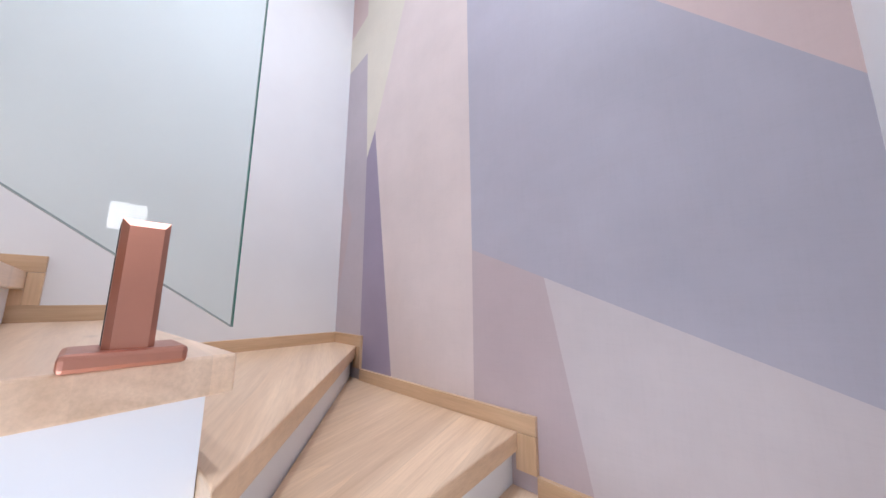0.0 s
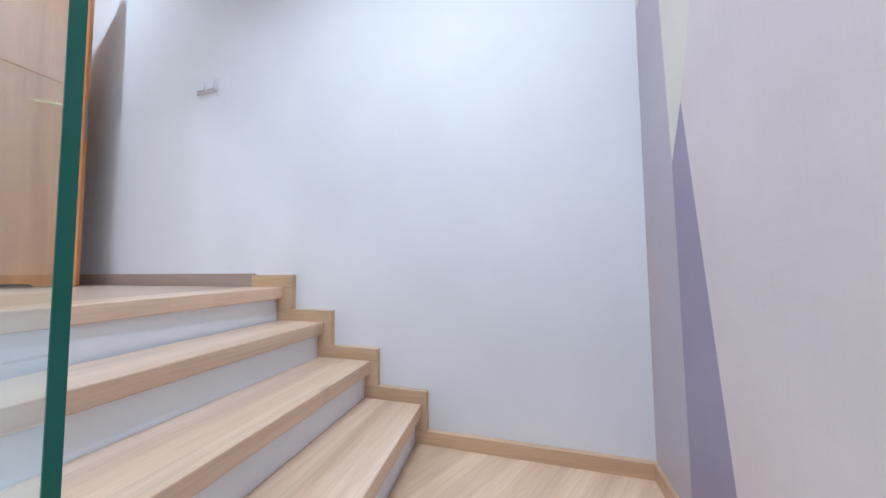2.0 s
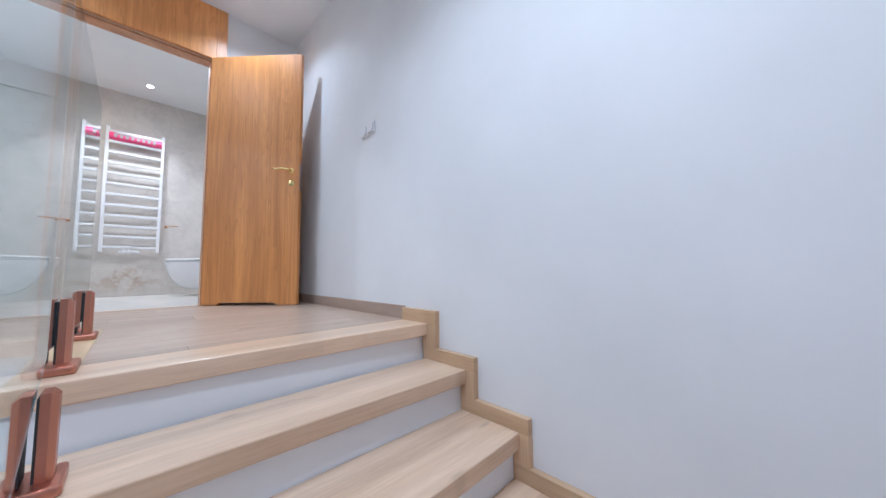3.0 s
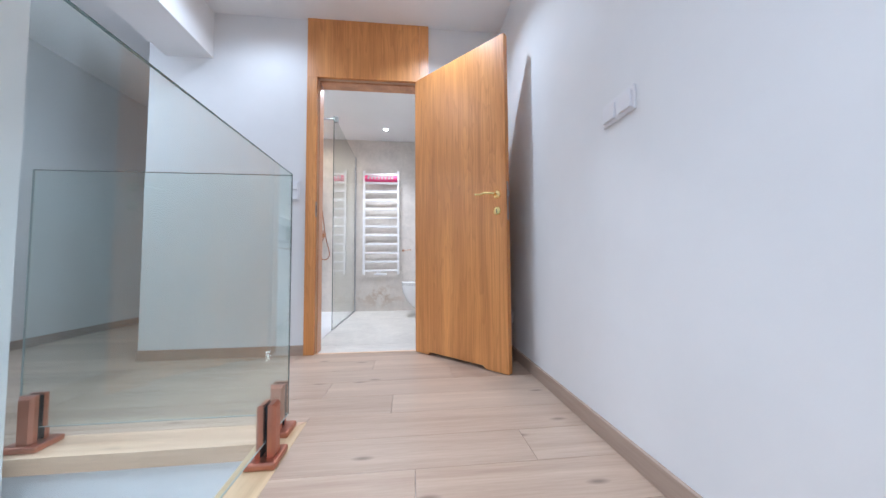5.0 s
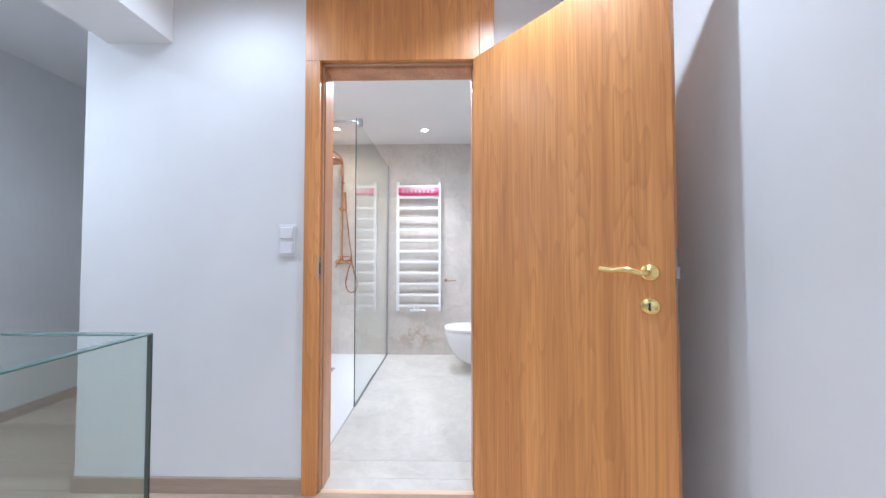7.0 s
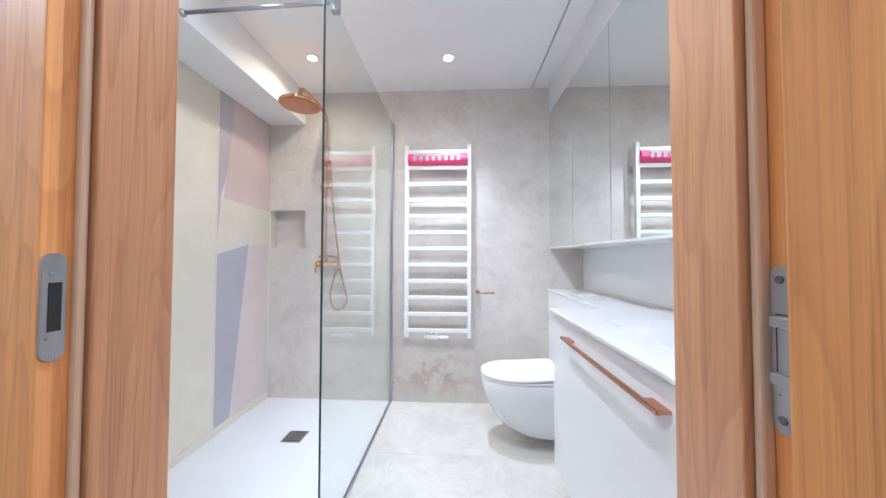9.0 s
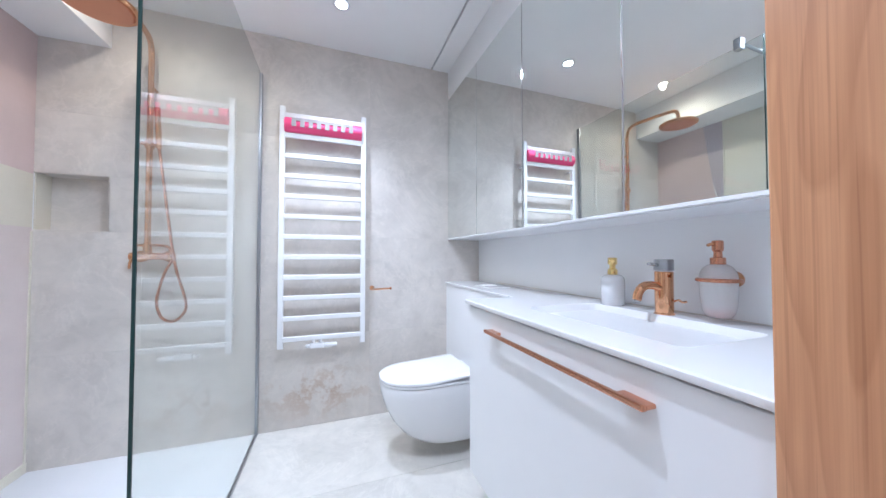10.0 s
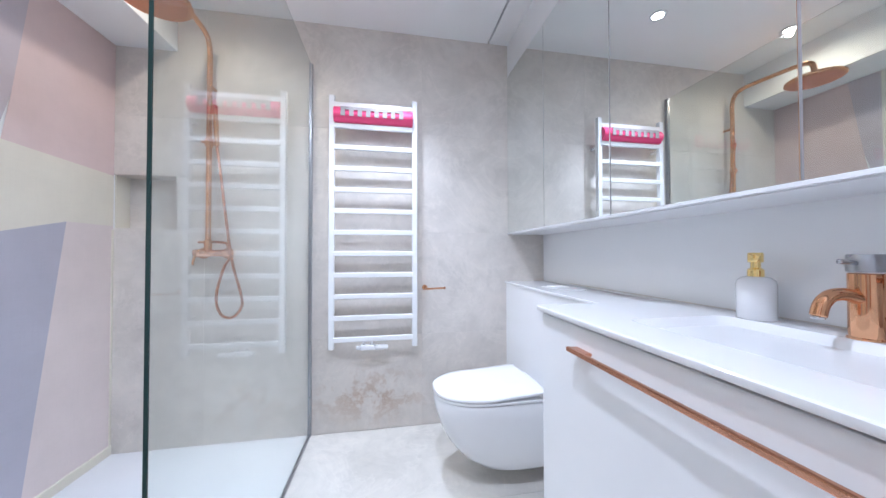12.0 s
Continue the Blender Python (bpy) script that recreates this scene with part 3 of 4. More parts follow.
L1, L2 = 2.783 - 2.036, 2.03 - 1.062
# edge colours chosen per side, carrying the tone each one reflects
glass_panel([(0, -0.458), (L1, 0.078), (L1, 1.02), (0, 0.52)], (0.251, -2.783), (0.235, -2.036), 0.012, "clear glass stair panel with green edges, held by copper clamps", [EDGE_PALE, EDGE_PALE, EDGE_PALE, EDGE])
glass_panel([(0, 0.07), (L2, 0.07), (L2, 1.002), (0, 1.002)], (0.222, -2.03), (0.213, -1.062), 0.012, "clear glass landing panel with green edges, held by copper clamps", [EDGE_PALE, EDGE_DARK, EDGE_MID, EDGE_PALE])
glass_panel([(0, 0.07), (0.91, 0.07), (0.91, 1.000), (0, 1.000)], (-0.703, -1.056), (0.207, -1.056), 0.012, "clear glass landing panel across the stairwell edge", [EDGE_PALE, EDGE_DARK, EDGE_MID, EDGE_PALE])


def glass_clamp(m, label):
    """A copper spigot: two bevelled cheeks gripping the sheet over rubber, on a bevelled foot. The sheet runs along y."""
    c = thing("glass_clamp", (0, 0, 0), label, "glass clamp", "copper clamps of the balustrade")
    part("foot", box((-0.048, -0.057, 0.0), (0.048, 0.057, 0.022), 0.006), CLAMP, c)
    for side in (-1, 1):
        own = bmesh.new()
        x0, x1, x2 = 0.0105 * side, 0.024 * side, 0.034 * side
        lo = [(x0, -0.024, 0.02), (x0, 0.024, 0.02), (x0, 0.024, 0.187), (x0, -0.024, 0.187)]
        mid = [(x1, -0.024, 0.02), (x1, 0.024, 0.02), (x1, 0.024, 0.187), (x1, -0.024, 0.187)]
        out = [(x2, -0.017, 0.02), (x2, 0.017, 0.02), (x2, 0.017, 0.177), (x2, -0.017, 0.177)]
        loft([[Vector(p) for p in ring] for ring in (lo, mid, out)], own)
        part("cheek", own, CLAMP, c)
        part("rubber", box((min(0.0065 * side, x0), -0.0245, 0.024), (max(0.0065 * side, x0), 0.0245, 0.18), 0.001), RUBBER, c, "black rubber gasket")
    c.matrix_basis = m
    return c


first = glass_clamp(pose(0.249, -2.667, -RISE * 3, 0, 0, 1.3), "copper clamp bolted to an oak tread")
copy_thing(first, pose(0.2365, -2.10, -RISE, 0, 0, 1.3))
tagged(copy_thing(first, pose(0.220, -1.82, 0, 0, 0, 0.5)), "copper clamp bolted to the landing border")
tagged(copy_thing(first, pose(0.2145, -1.232, 0, 0, 0, 0.5)), "copper clamp bolted to the landing border")
tagged(copy_thing(first, pose(0.174, -1.056, 0, 0, 0, 90)), "copper clamp bolted to the landing border")
tagged(copy_thing(first, pose(-0.66, -1.056, 0, 0, 0, 90)), "copper clamp bolted to the landing border")


# ---- doorway ----
def plate_shape(cy, r, z0, z1, x0, x1):
    """An upright plate with rounded ends, facing along x."""
    pts = [(cy + r * math.cos(radians(k)), z1 - r + r * math.sin(radians(k))) for k in range(0, 181, 15)]
    pts += [(cy + r * math.cos(radians(k)), z0 + r + r * math.sin(radians(k))) for k in range(180, 361, 15)]
    return prism(pts, x0, x1, "x", 0.0008)


frame_ob = thing("door_frame", (0.37, 0.0, 0.0), "walnut veneered door frame with a tall panel up to the ceiling", "door frame", kind="structure")
part("casing", box((-0.075, -0.020, 0.0), (-0.004, 0.030, 2.04), 0.0015), DOOR, frame_ob)
part("casing", box((0.745, -0.020, 0.0), (0.825, 0.030, 2.04), 0.0015), DOOR, frame_ob)
part("overpanel", box((-0.075, -0.021, 2.04), (0.7535, 0.0, 2.488), 0.0015), DOOR, frame_ob, "tall walnut panel over the door")
part("overpanel", box((0.7545, -0.021, 2.04), (0.825, 0.0, 2.488), 0.0015), DOOR, frame_ob, "narrow walnut strip over the door")
part("jamb", box((-0.075, 0.030, 0.0), (-0.003, 0.115, 2.075), 0.001), JAMB, frame_ob)
part("jamb", box((0.741, 0.030, 0.0), (0.825, 0.115, 2.075), 0.001), JAMB, frame_ob)
part("jamb_head", box((0.0, -0.002, 2.042), (0.745, 0.115, 2.075), 0.001), JAMB, frame_ob)
part("door_stop", box((-0.003, 0.018, 0.0), (0.010, 0.118, 2.020), 0.002), JAMB, frame_ob)
part("door_stop", box((0.722, 0.018, 0.0), (0.741, 0.118, 2.020), 0.002), JAMB, frame_ob)
part("door_stop", box((0.010, 0.018, 2.020), (0.722, 0.118, 2.042), 0.002), JAMB, frame_ob)
part("gasket", box((-0.004, 0.007, 0.0), (0.005, 0.0165, 2.035), 0.003), SEAL, frame_ob, "pale sealing strip")
part("gasket", box((0.731, 0.007, 0.0), (0.745, 0.0165, 2.035), 0.003), SEAL, frame_ob, "pale sealing strip")
part("gasket", box((0.007, 0.004, 2.031), (0.726, 0.0165, 2.042), 0.003), SEAL, frame_ob, "pale sealing strip")
plate = part("strike_plate", plate_shape(-0.008, 0.011, 0.990, 1.106, -0.005, -0.0015), STEEL, frame_ob, "steel strike plate")
# black insert stands in for the shade inside the latch hole
part("latch_hole", box((-0.003, -0.013, 1.022), (-0.0008, -0.002, 1.074)), RUBBER, plate)
hinge = part("concealed_hinge", plate_shape(-0.006, 0.010, 0.934, 1.094, 0.7385, 0.7465), STEEL, frame_ob, "grey concealed hinge")
# the recess's darkness is put in as a solid black box
part("hinge_slot", box((0.7375, -0.013, 0.984), (0.7395, -0.002, 1.048)), RUBBER, hinge, "black insert for the hinge recess")
for z0, z1 in ((0.982, 0.993), (1.036, 1.047)):
    part("hinge_arm", box((0.728, -0.030, z0), (0.7395, -0.004, z1), 0.002), STEEL, hinge)
part("hinge_link", box((0.731, -0.028, 0.993), (0.7385, -0.009, 1.036), 0.002), STEEL, hinge)
for z in (0.947, 1.081):
    part("hinge_screw", lathe([(0.004, 0.0), (0.004, -0.0012), (0.003, -0.0016)], (0.7385, -0.006, z), "x", 12), DARKSTEEL, hinge)

# the leaf, standing open
U = Vector((1.245 - 0.723, -0.582 + 0.028, 0)).normalized()
N = Vector((-U.y, U.x, 0))
LEAF = Matrix.Translation((0.723, -0.028, 0)) @ Matrix(((U.x, N.x, 0, 0), (U.y, N.y, 0, 0), (0, 0, 1, 0), (0, 0, 0, 1)))
leaf = thing("door_1", (0.98, -0.3, 0), "orange walnut veneered door standing open", "door", kind="structure")
W = 0.761
outline = [(0, 0.004), (0.125, 0.004), (0.145, 0.022), (0.585, 0.022), (0.605, 0.004), (W, 0.004), (W, 2.037), (0, 2.037)]
bm = prism(outline, 0.0, 0.04, "y", 0.0015)
leaf_part = part("door_leaf", turned(bm, LEAF), DOOR, leaf)
part("lock_plate", turned(box((W - 0.001, 0.010, 0.90), (W + 0.0015, 0.030, 1.13), 0.0005), LEAF), STEEL, leaf, "steel lock face")
part("latch", turned(box((W, 0.014, 1.04), (W + 0.008, 0.026, 1.075), 0.002), LEAF), STEEL, leaf)
lever = part("door_handle", turned(tube([(0.70, -0.006, 1.057), (0.70, -0.045, 1.057), (0.685, -0.052, 1.058), (0.65, -0.052, 1.066), (0.61, -0.050, 1.062), (0.575, -0.048, 1.067)], 0.009), LEAF), BRASS, leaf, "polished brass lever", True)
part("rosette", turned(lathe([(0.026, 0.0), (0.026, -0.005), (0.022, -0.010), (0.014, -0.012), (0.012, -0.02)], (0.70, 0, 1.057), "y"), LEAF), BRASS, lever, "", True)
key = part("keyhole_rosette", turned(lathe([(0.026, 0.0), (0.026, -0.005), (0.021, -0.009)], (0.70, 0, 0.958), "y"), LEAF), BRASS, leaf, "brass keyhole plate", True)
# dark of the keyhole drawn as a small black box
part("keyhole", turned(box((0.697, -0.0095, 0.945), (0.703, -0.008, 0.968)), LEAF), RUBBER, key)


# ---- switches and sockets ----
def switch(m, label, cells, name="light_switch", across=True):
    """A frame of rocker switches, lying in the local x-z plane and facing -y."""
    s = thing(name, (0, 0, 0), label, "switch" if name == "light_switch" else "socket")
    w, h = (0.08 * cells, 0.08) if across else (0.08, 0.075 * cells)
    part("switch_frame", box((-w / 2, -0.008, -h / 2), (w / 2, 0.0, h / 2), 0.003), PLASTIC, s)
    for i in range(cells):
        cx, cz = ((i - (cells - 1) / 2) * 0.08, 0) if across else (0, (i - (cells - 1) / 2) * 0.072)
        own = box((cx - 0.029, -0.0135, cz - 0.028), (cx + 0.029, -0.006, cz + 0.028), 0.003)
        for v in own.verts:
            if v.co.y < -0.01:
                v.co.y -= 0.004 * (0.5 - (v.co.z - cz) / 0.056)
        part("rocker", own, PLASTIC, s)
    s.matrix_basis = m
    return s


switch(pose(-0.160, 0.0, 1.181), "white double light switch stacked upright beside the door", 2, across=False)
switch(pose(XW, -1.375, 1.167, 0, 0, -90), "white double light switch on the stair wall", 2)
switch(pose(XW, -0.20, 0.27, 0, 0, -90), "white wall socket behind the open door", 1, "wall_socket")
switch(pose(-2.38, 0.22, 1.15, 0, 0, 90), "white light switch in the corridor", 1)


def ceiling_spot(x, y, z, lens, label):
    s = thing("ceiling_spot", (x, y, z), label, "ceiling light", "recessed ceiling spots")
    part("ring", lathe([(0.030, -0.001), (0.046, -0.001), (0.046, -0.004), (0.040, -0.007), (0.030, -0.003)], (x, y, z), "z", 32), PLASTIC, s, "", True)
    part("lens", lathe([(0.029, 0.002), (0.029, -0.0042), (0.020, -0.0056)], (x, y, z), "z", 24), lens, s, "glowing lens")


# includes the added, unseen spots over stairs and corridor
for x, y, watts, beam in HALL_SPOTS:
    ceiling_spot(x, y, CEIL, LAMP, "white recessed ceiling spot, lit, with those over stairs and corridor assumed")


# ---- setting: bathroom ----
XL, YB, XR, YD = -1.067, 2.054, 1.37, 0.115
NX, NZ0, NZ1 = -0.778, 1.178, 1.465
solid("wall_bath_west", box((-1.164, 0.10, -0.1), (XL, YB + 0.2, BCEIL + 0.09)), WALL, "partition wall behind the shower mural")
solid("wall_bath_east", box((XR, 0.10, -0.1), (XR + 0.14, YB + 0.2, BCEIL + 0.09)), SPLASH, "white panelled wall behind the vanity")
bm = box((NX, YB + 0.0012, -0.1), (XR, YB + 0.2, BCEIL + 0.09))
box((XL, YB + 0.0012, -0.1), (NX, YB + 0.2, NZ0), bm=bm)
box((XL, YB + 0.0012, NZ1), (NX, YB + 0.2, BCEIL + 0.09), bm=bm)
box((XL, YB + 0.11, NZ0), (NX, YB + 0.2, NZ1), bm=bm)
wall_back = solid("wall_bath_north", bm, GROUT, "concrete-look tiled wall with a small niche")
solid("wall_bath_south", box((XL, 0.102, 0.0), (-0.078, YD - 0.004, BCEIL)), WALL, "white wall beside the doorway")
solid("wall_bath_south_east", box((0.828, 0.102, 0.0), (XR, YD - 0.004, BCEIL)), WALL, "white wall beside the doorway")
solid("ceiling_bath", prism([(XL, BCEIL), (0.989, BCEIL), (0.989, BCEIL + 0.03), (1.001, BCEIL + 0.03), (1.001, BCEIL), (XR, BCEIL), (XR, BCEIL + 0.08), (XL, BCEIL + 0.08)], 0.10, YB + 0.02, "y"), CEILING, "white bathroom ceiling with a narrow shadow groove")
solid("bulkhead", box((XL, YD, 2.15), (-0.78, YB + 0.008, BCEIL), 0.002), CEILING, "white boxed bulkhead over the shower wall", "bulkhead")

tiles = thing("tiling", (0.15, YB, 1.2), "large concrete-look wall tiles", "tiling", kind="structure")


def wall_tile(x0, x1, z0, z1):
    part("tile", box((x0 + 0.0005, YB, z0 + 0.0005), (x1 - 0.0005, YB + 0.010, z1 - 0.0005), 0.0004, segments=1), TILE, tiles)


rows, cols = [0.0, 0.553, 1.174, 1.782, BCEIL], [XL, -0.637, 0.563, XR]
for i in range(4):
    for j in range(3):
        if i == 2 and j == 0:
            wall_tile(cols[0], cols[1], NZ1, rows[3])
            wall_tile(NX, cols[1], rows[2], NZ1)
        else:
            wall_tile(cols[j], cols[j + 1], rows[i], rows[i + 1])
for lo, hi in (((XL, YB + 0.102, NZ0), (NX, YB + 0.11, NZ1)), ((XL, YB, NZ0 - 0.006), (NX, YB + 0.102, NZ0 + 0.002)), ((XL, YB, NZ1 - 0.002), (NX, YB + 0.102, NZ1 + 0.003)),
               ((NX - 0.002, YB, NZ0), (NX + 0.004, YB + 0.102, NZ1))):
    part("niche_tile", box(lo, hi), TILE, tiles, "tile lining the niche")
part("niche_tile", box((XL - 0.002, YB + 0.012, NZ0), (XL + 0.006, YB + 0.102, NZ1)), CREAM, tiles, "cream lining of the niche")

painted("mural_shower", "x", XL + 0.003, [
    (CREAM, [(1.065, 2.15), (1.52, 2.15), (1.52, 0.045), (1.065, 0.045)]),
    (CREAM, [(YD, 2.15), (0.47, 2.15), (0.62, 1.6), (0.45, 0.045), (YD, 0.045)]),
    (SAND, [(0.47, 2.15), (0.945, 2.15), (0.62, 0.045), (0.45, 0.045), (0.62, 1.6)]),
    (LILAC, [(0.945, 2.15), (1.065, 2.15), (1.065, 0.045), (0.62, 0.045)]),
    (MAUVE, [(1.52, 2.15), (1.665, 2.15), (1.60, 1.66), (1.548, 1.46), (1.52, 1.12)]),
    (ROSE, [(1.665, 2.15), (YB, 2.15), (YB, 1.455), (1.57, 1.475), (1.60, 1.66)]),
    (CREAM, [(1.57, 1.475), (YB, 1.455), (YB, 1.19), (1.815, 1.19), (1.52, 1.115), (1.548, 1.46)]),
    (LILAC, [(1.52, 1.115), (1.815, 1.19), (1.655, 0.045), (1.52, 0.045)]),
    (PALE, [(1.815, 1.19), (YB, 1.19), (YB, 0.045), (1.655, 0.045)]),
    (CREAM, [(YD, 0.045), (YB, 0.045), (YB, 0.0), (YD, 0.0)]),
], "wall mural of angular cream, rose and lilac shapes in the shower")
solid("shower_trim", box((XL, 1.515, 0.05), (XL + 0.006, 1.524, 2.15), 0.001), CREAM, "slim pale edge trim on the shower wall", "trim")
solid("shower_corner_trim", box((XL, YB - 0.010, 0.05), (XL + 0.008, YB, 1.17), 0.001), CREAM, "slim pale trim in the shower corner", "trim")
solid("shower_baseboard", box((XL, YD, 0.0), (XL + 0.012, YB, 0.05), 0.003), CREAM, "low cream upstand along the shower tray", "baseboard")

floor_bath = thing("floor_bath", (0.6, 1.0, 0), "pale concrete-look floor tiles", "floor", kind="structure")
part("bed", box((XL, 0.10, -0.1), (XR, YB + 0.009, -0.010)), GROUT, floor_bath)
for y0, y1 in ((0.10, 0.235), (0.235, 1.435), (1.435, YB)):
    for x0, x1 in ((-0.085, 1.115), (1.115, XR)):
        part("tile", box((x0 + 0.0007, y0 + 0.0007, -0.01), (x1 - 0.0007, y1 - 0.0007, 0.0), 0.0008, segments=1), FLOOR_TILE, floor_bath)
part("tile", box((0.004, 0.0225, -0.01), (0.741, 0.0995, 0.0), 0.0008, segments=1), FLOOR_TILE, floor_bath)
solid("threshold", box((0.004, -0.004, -0.012), (0.741, 0.022, 0.003), 0.001), TREAD, "thin oak threshold strip", "threshold")

tray = thing("shower_tray", (-0.58, 1.0, 0), "flat white resin shower tray with a steel drain", "shower tray", kind="structure")
part("tray", box((XL, 0.10, -0.012), (-0.086, YB, 0.004), 0.002), TRAY, tray)
drain = part("drain_cover", box((-0.625, 1.490, 0.003), (-0.505, 1.612, 0.007), 0.002), STEEL, tray, "square brushed steel drain cover")
# dark strips laid on the cover in place of shaded slots
for i in range(5):
    part("slot", box((-0.612, 1.502 + 0.022 * i, 0.0062), (-0.518, 1.510 + 0.022 * i, 0.0075)), DARKSTEEL, drain)

# ---- shower screen ----
screen = thing("shower_screen", (-0.085, 1.45, 0.0), "clear glass shower screen in slim dark steel profiles", "shower screen")
pane = part("pane", box((-0.0882, 0.829, 0.012), (-0.0818, 2.036, 2.145), 0.0008, segments=1), GLASS, screen)
pane.visible_shadow = False
part("edge_strip", box((-0.0884, 0.825, 0.008), (-0.0816, 0.8292, 2.146), 0.001), EDGE_DARK, screen, "dark polished glass edge")
part("wall_profile", box((-0.096, 2.030, 0.004), (-0.074, YB, 2.146), 0.001), STEEL, screen)
part("floor_profile", box((-0.094, 0.823, 0.003), (-0.076, 2.030, 0.016), 0.001), STEEL, screen)
bar = part("support_bar", tube([(-0.78, 0.948, 2.168), (-0.075, 0.925, 2.168)], 0.0085), STEEL, screen, "steel bar to the bulkhead", True)
part("glass_grip", box((-0.105, 0.908, 2.125), (-0.065, 0.942, 2.185), 0.003), STEEL, bar)
part("wall_cup", lathe([(0.016, 0), (0.016, 0.012), (0.011, 0.018)], (-0.78, 0.948, 2.168), "x", 20), STEEL, bar, "", True)

# ---- shower set ----
sh = thing("shower_set", (-0.587, 2.0, 1.05), "rose copper rain shower with hand shower and hose", "shower")
PX, PY = -0.590, 1.995
part("riser_pipe", tube([(PX, PY, 1.06), (PX, PY, 1.5), (PX, PY, 2.0), (PX, PY, 2.12), (PX + 0.002, PY - 0.025, 2.185), (PX + 0.005, PY - 0.09, 2.205), (PX + 0.02, 1.75, 2.19), (PX + 0.035, 1.60, 2.17), (PX + 0.04, 1.545, 2.15), (PX + 0.041, 1.53, 2.11), (PX + 0.041, 1.53, 2.07)], 0.0130), COPPER, sh, "", True)
head = part("rain_head", lathe([(0.013, 0.055), (0.016, 0.03), (0.03, 0.022), (0.115, 0.012), (0.122, 0.006), (0.122, -0.002), (0.117, -0.006)], (PX + 0.041, 1.53, 2.045), "z", 40), COPPER, sh, "flat round copper shower head")
smooth_by_angle(head)
part("nozzle_face", lathe([(0.108, -0.005), (0.108, -0.008), (0.10, -0.009)], (PX + 0.041, 1.53, 2.045), "z", 32), MATCOPPER, head)
part("wall_bracket", tube([(PX, PY, 1.95), (PX, YB, 1.95)], 0.009), COPPER, sh, "", True)
part("mixer_bar", lathe([(0.014, -0.090), (0.021, -0.086), (0.021, -0.052), (0.018, -0.05), (0.018, 0.05), (0.021, 0.052), (0.021, 0.086), (0.014, 0.090)], (PX + 0.022, PY, 1.047), "x", 24), COPPER, sh, "", True)
for dx in (-0.060, 0.060):
    part("inlet", lathe([(0.03, YB - PY), (0.03, YB - PY - 0.008), (0.014, YB - PY - 0.012), (0.014, 0)], (PX + 0.012 + dx, PY, 1.047), "y", 24), COPPER, sh, "", True)
part("diverter", lathe([(0.016, 0), (0.018, 0.01), (0.018, 0.055), (0.0125, 0.065)], (PX, PY, 1.058), "z", 24), COPPER, sh, "", True)
part("lever", tube([(PX - 0.045, PY - 0.005, 1.105), (PX - 0.02, PY - 0.003, 1.105), (PX + 0.015, PY, 1.105)], 0.006), COPPER, sh, "", True)
part("lever", tube([(PX - 0.048, PY - 0.02, 1.04), (PX - 0.05, PY - 0.035, 1.01), (PX - 0.05, PY - 0.038, 0.985)], 0.006), COPPER, sh, "", True)
slider = part("slider", lathe([(0.018, -0.022), (0.020, -0.018), (0.020, 0.018), (0.018, 0.022)], (PX, PY, 1.64), "z", 24), COPPER, sh, "", True)
part("slider_arm", tube([(PX - 0.035, PY, 1.645), (PX + 0.02, PY - 0.015, 1.635), (PX + 0.055, PY - 0.03, 1.63)], 0.009), COPPER, slider, "", True)
part("hand_shower", tube([(PX + 0.053, PY - 0.030, 1.615), (PX + 0.05, PY - 0.035, 1.72), (PX + 0.048, PY - 0.045, 1.82)], 0.012), COPPER, sh, "slim copper stick hand shower", True)
part("spray_face", lathe([(0.0125, -0.02), (0.013, 0.0), (0.010, 0.004)], (PX + 0.048, PY - 0.045, 1.82), "z", 18), MATCOPPER, sh, "", True)
part("hose", tube([(PX + 0.053, PY - 0.030, 1.615), (PX + 0.076, PY - 0.035, 1.45), (PX + 0.107, PY - 0.045, 1.22), (PX + 0.140, PY - 0.05, 1.0), (PX + 0.183, PY - 0.05, 0.83), (PX + 0.185, PY - 0.05, 0.76), (PX + 0.140, PY - 0.05, 0.71), (PX + 0.085, PY - 0.045, 0.73),
                    (PX + 0.061, PY - 0.04, 0.82), (PX + 0.083, PY - 0.02, 0.96), (PX + 0.104, PY, 1.02), (PX + 0.104, PY, 1.06), (PX + 0.085, PY, 1.10), (PX + 0.024, PY, 1.107)], 0.0068, 12), MATCOPPER, sh, "ribbed copper hose", True)

# ---- towel radiator ----
rad = thing("towel_radiator", (0.28, 2.0, 0.5), "white ladder towel radiator with twelve flat bars", "radiator")
for x in (0.030, 0.497):
    part("upright", box((x, 1.964, 0.506), (x + 0.030, 1.994, 1.940), 0.003), WHITE, rad)
for i in range(12):
    z = 1.888 - 0.1208 * i
    part("bar", box((0.056, 1.961, z - 0.014), (0.501, 1.979, z + 0.014), 0.004), WHITE, rad)
for x in (0.045, 0.512):
    for z in (0.70, 1.75):
        part("wall_bracket", tube([(x, 1.99, z), (x, YB, z)], 0.008), WHITE, rad, "", True)
valve = part("valve_block", box((0.205, 1.962, 0.495), (0.285, 1.996, 0.525), 0.006), WHITE, rad, "white thermostatic valve")
part("valve_knob", lathe([(0.011, 0), (0.015, 0.004), (0.015, 0.05), (0.012, 0.072), (0.008, 0.074)], (0.285, 1.975, 0.508), "x", 24), WHITE, valve, "", True)
for x in (0.225, 0.265):
    part("valve_pipe", tube([(x, 1.979, 0.52), (x, 1.979, 0.548)], 0.009), WHITE, valve, "", True)
part("valve_cap", lathe([(0.011, 0), (0.011, -0.02), (0.008, -0.024)], (0.205, 1.978, 0.508), "x", 20), WHITE, valve, "", True)

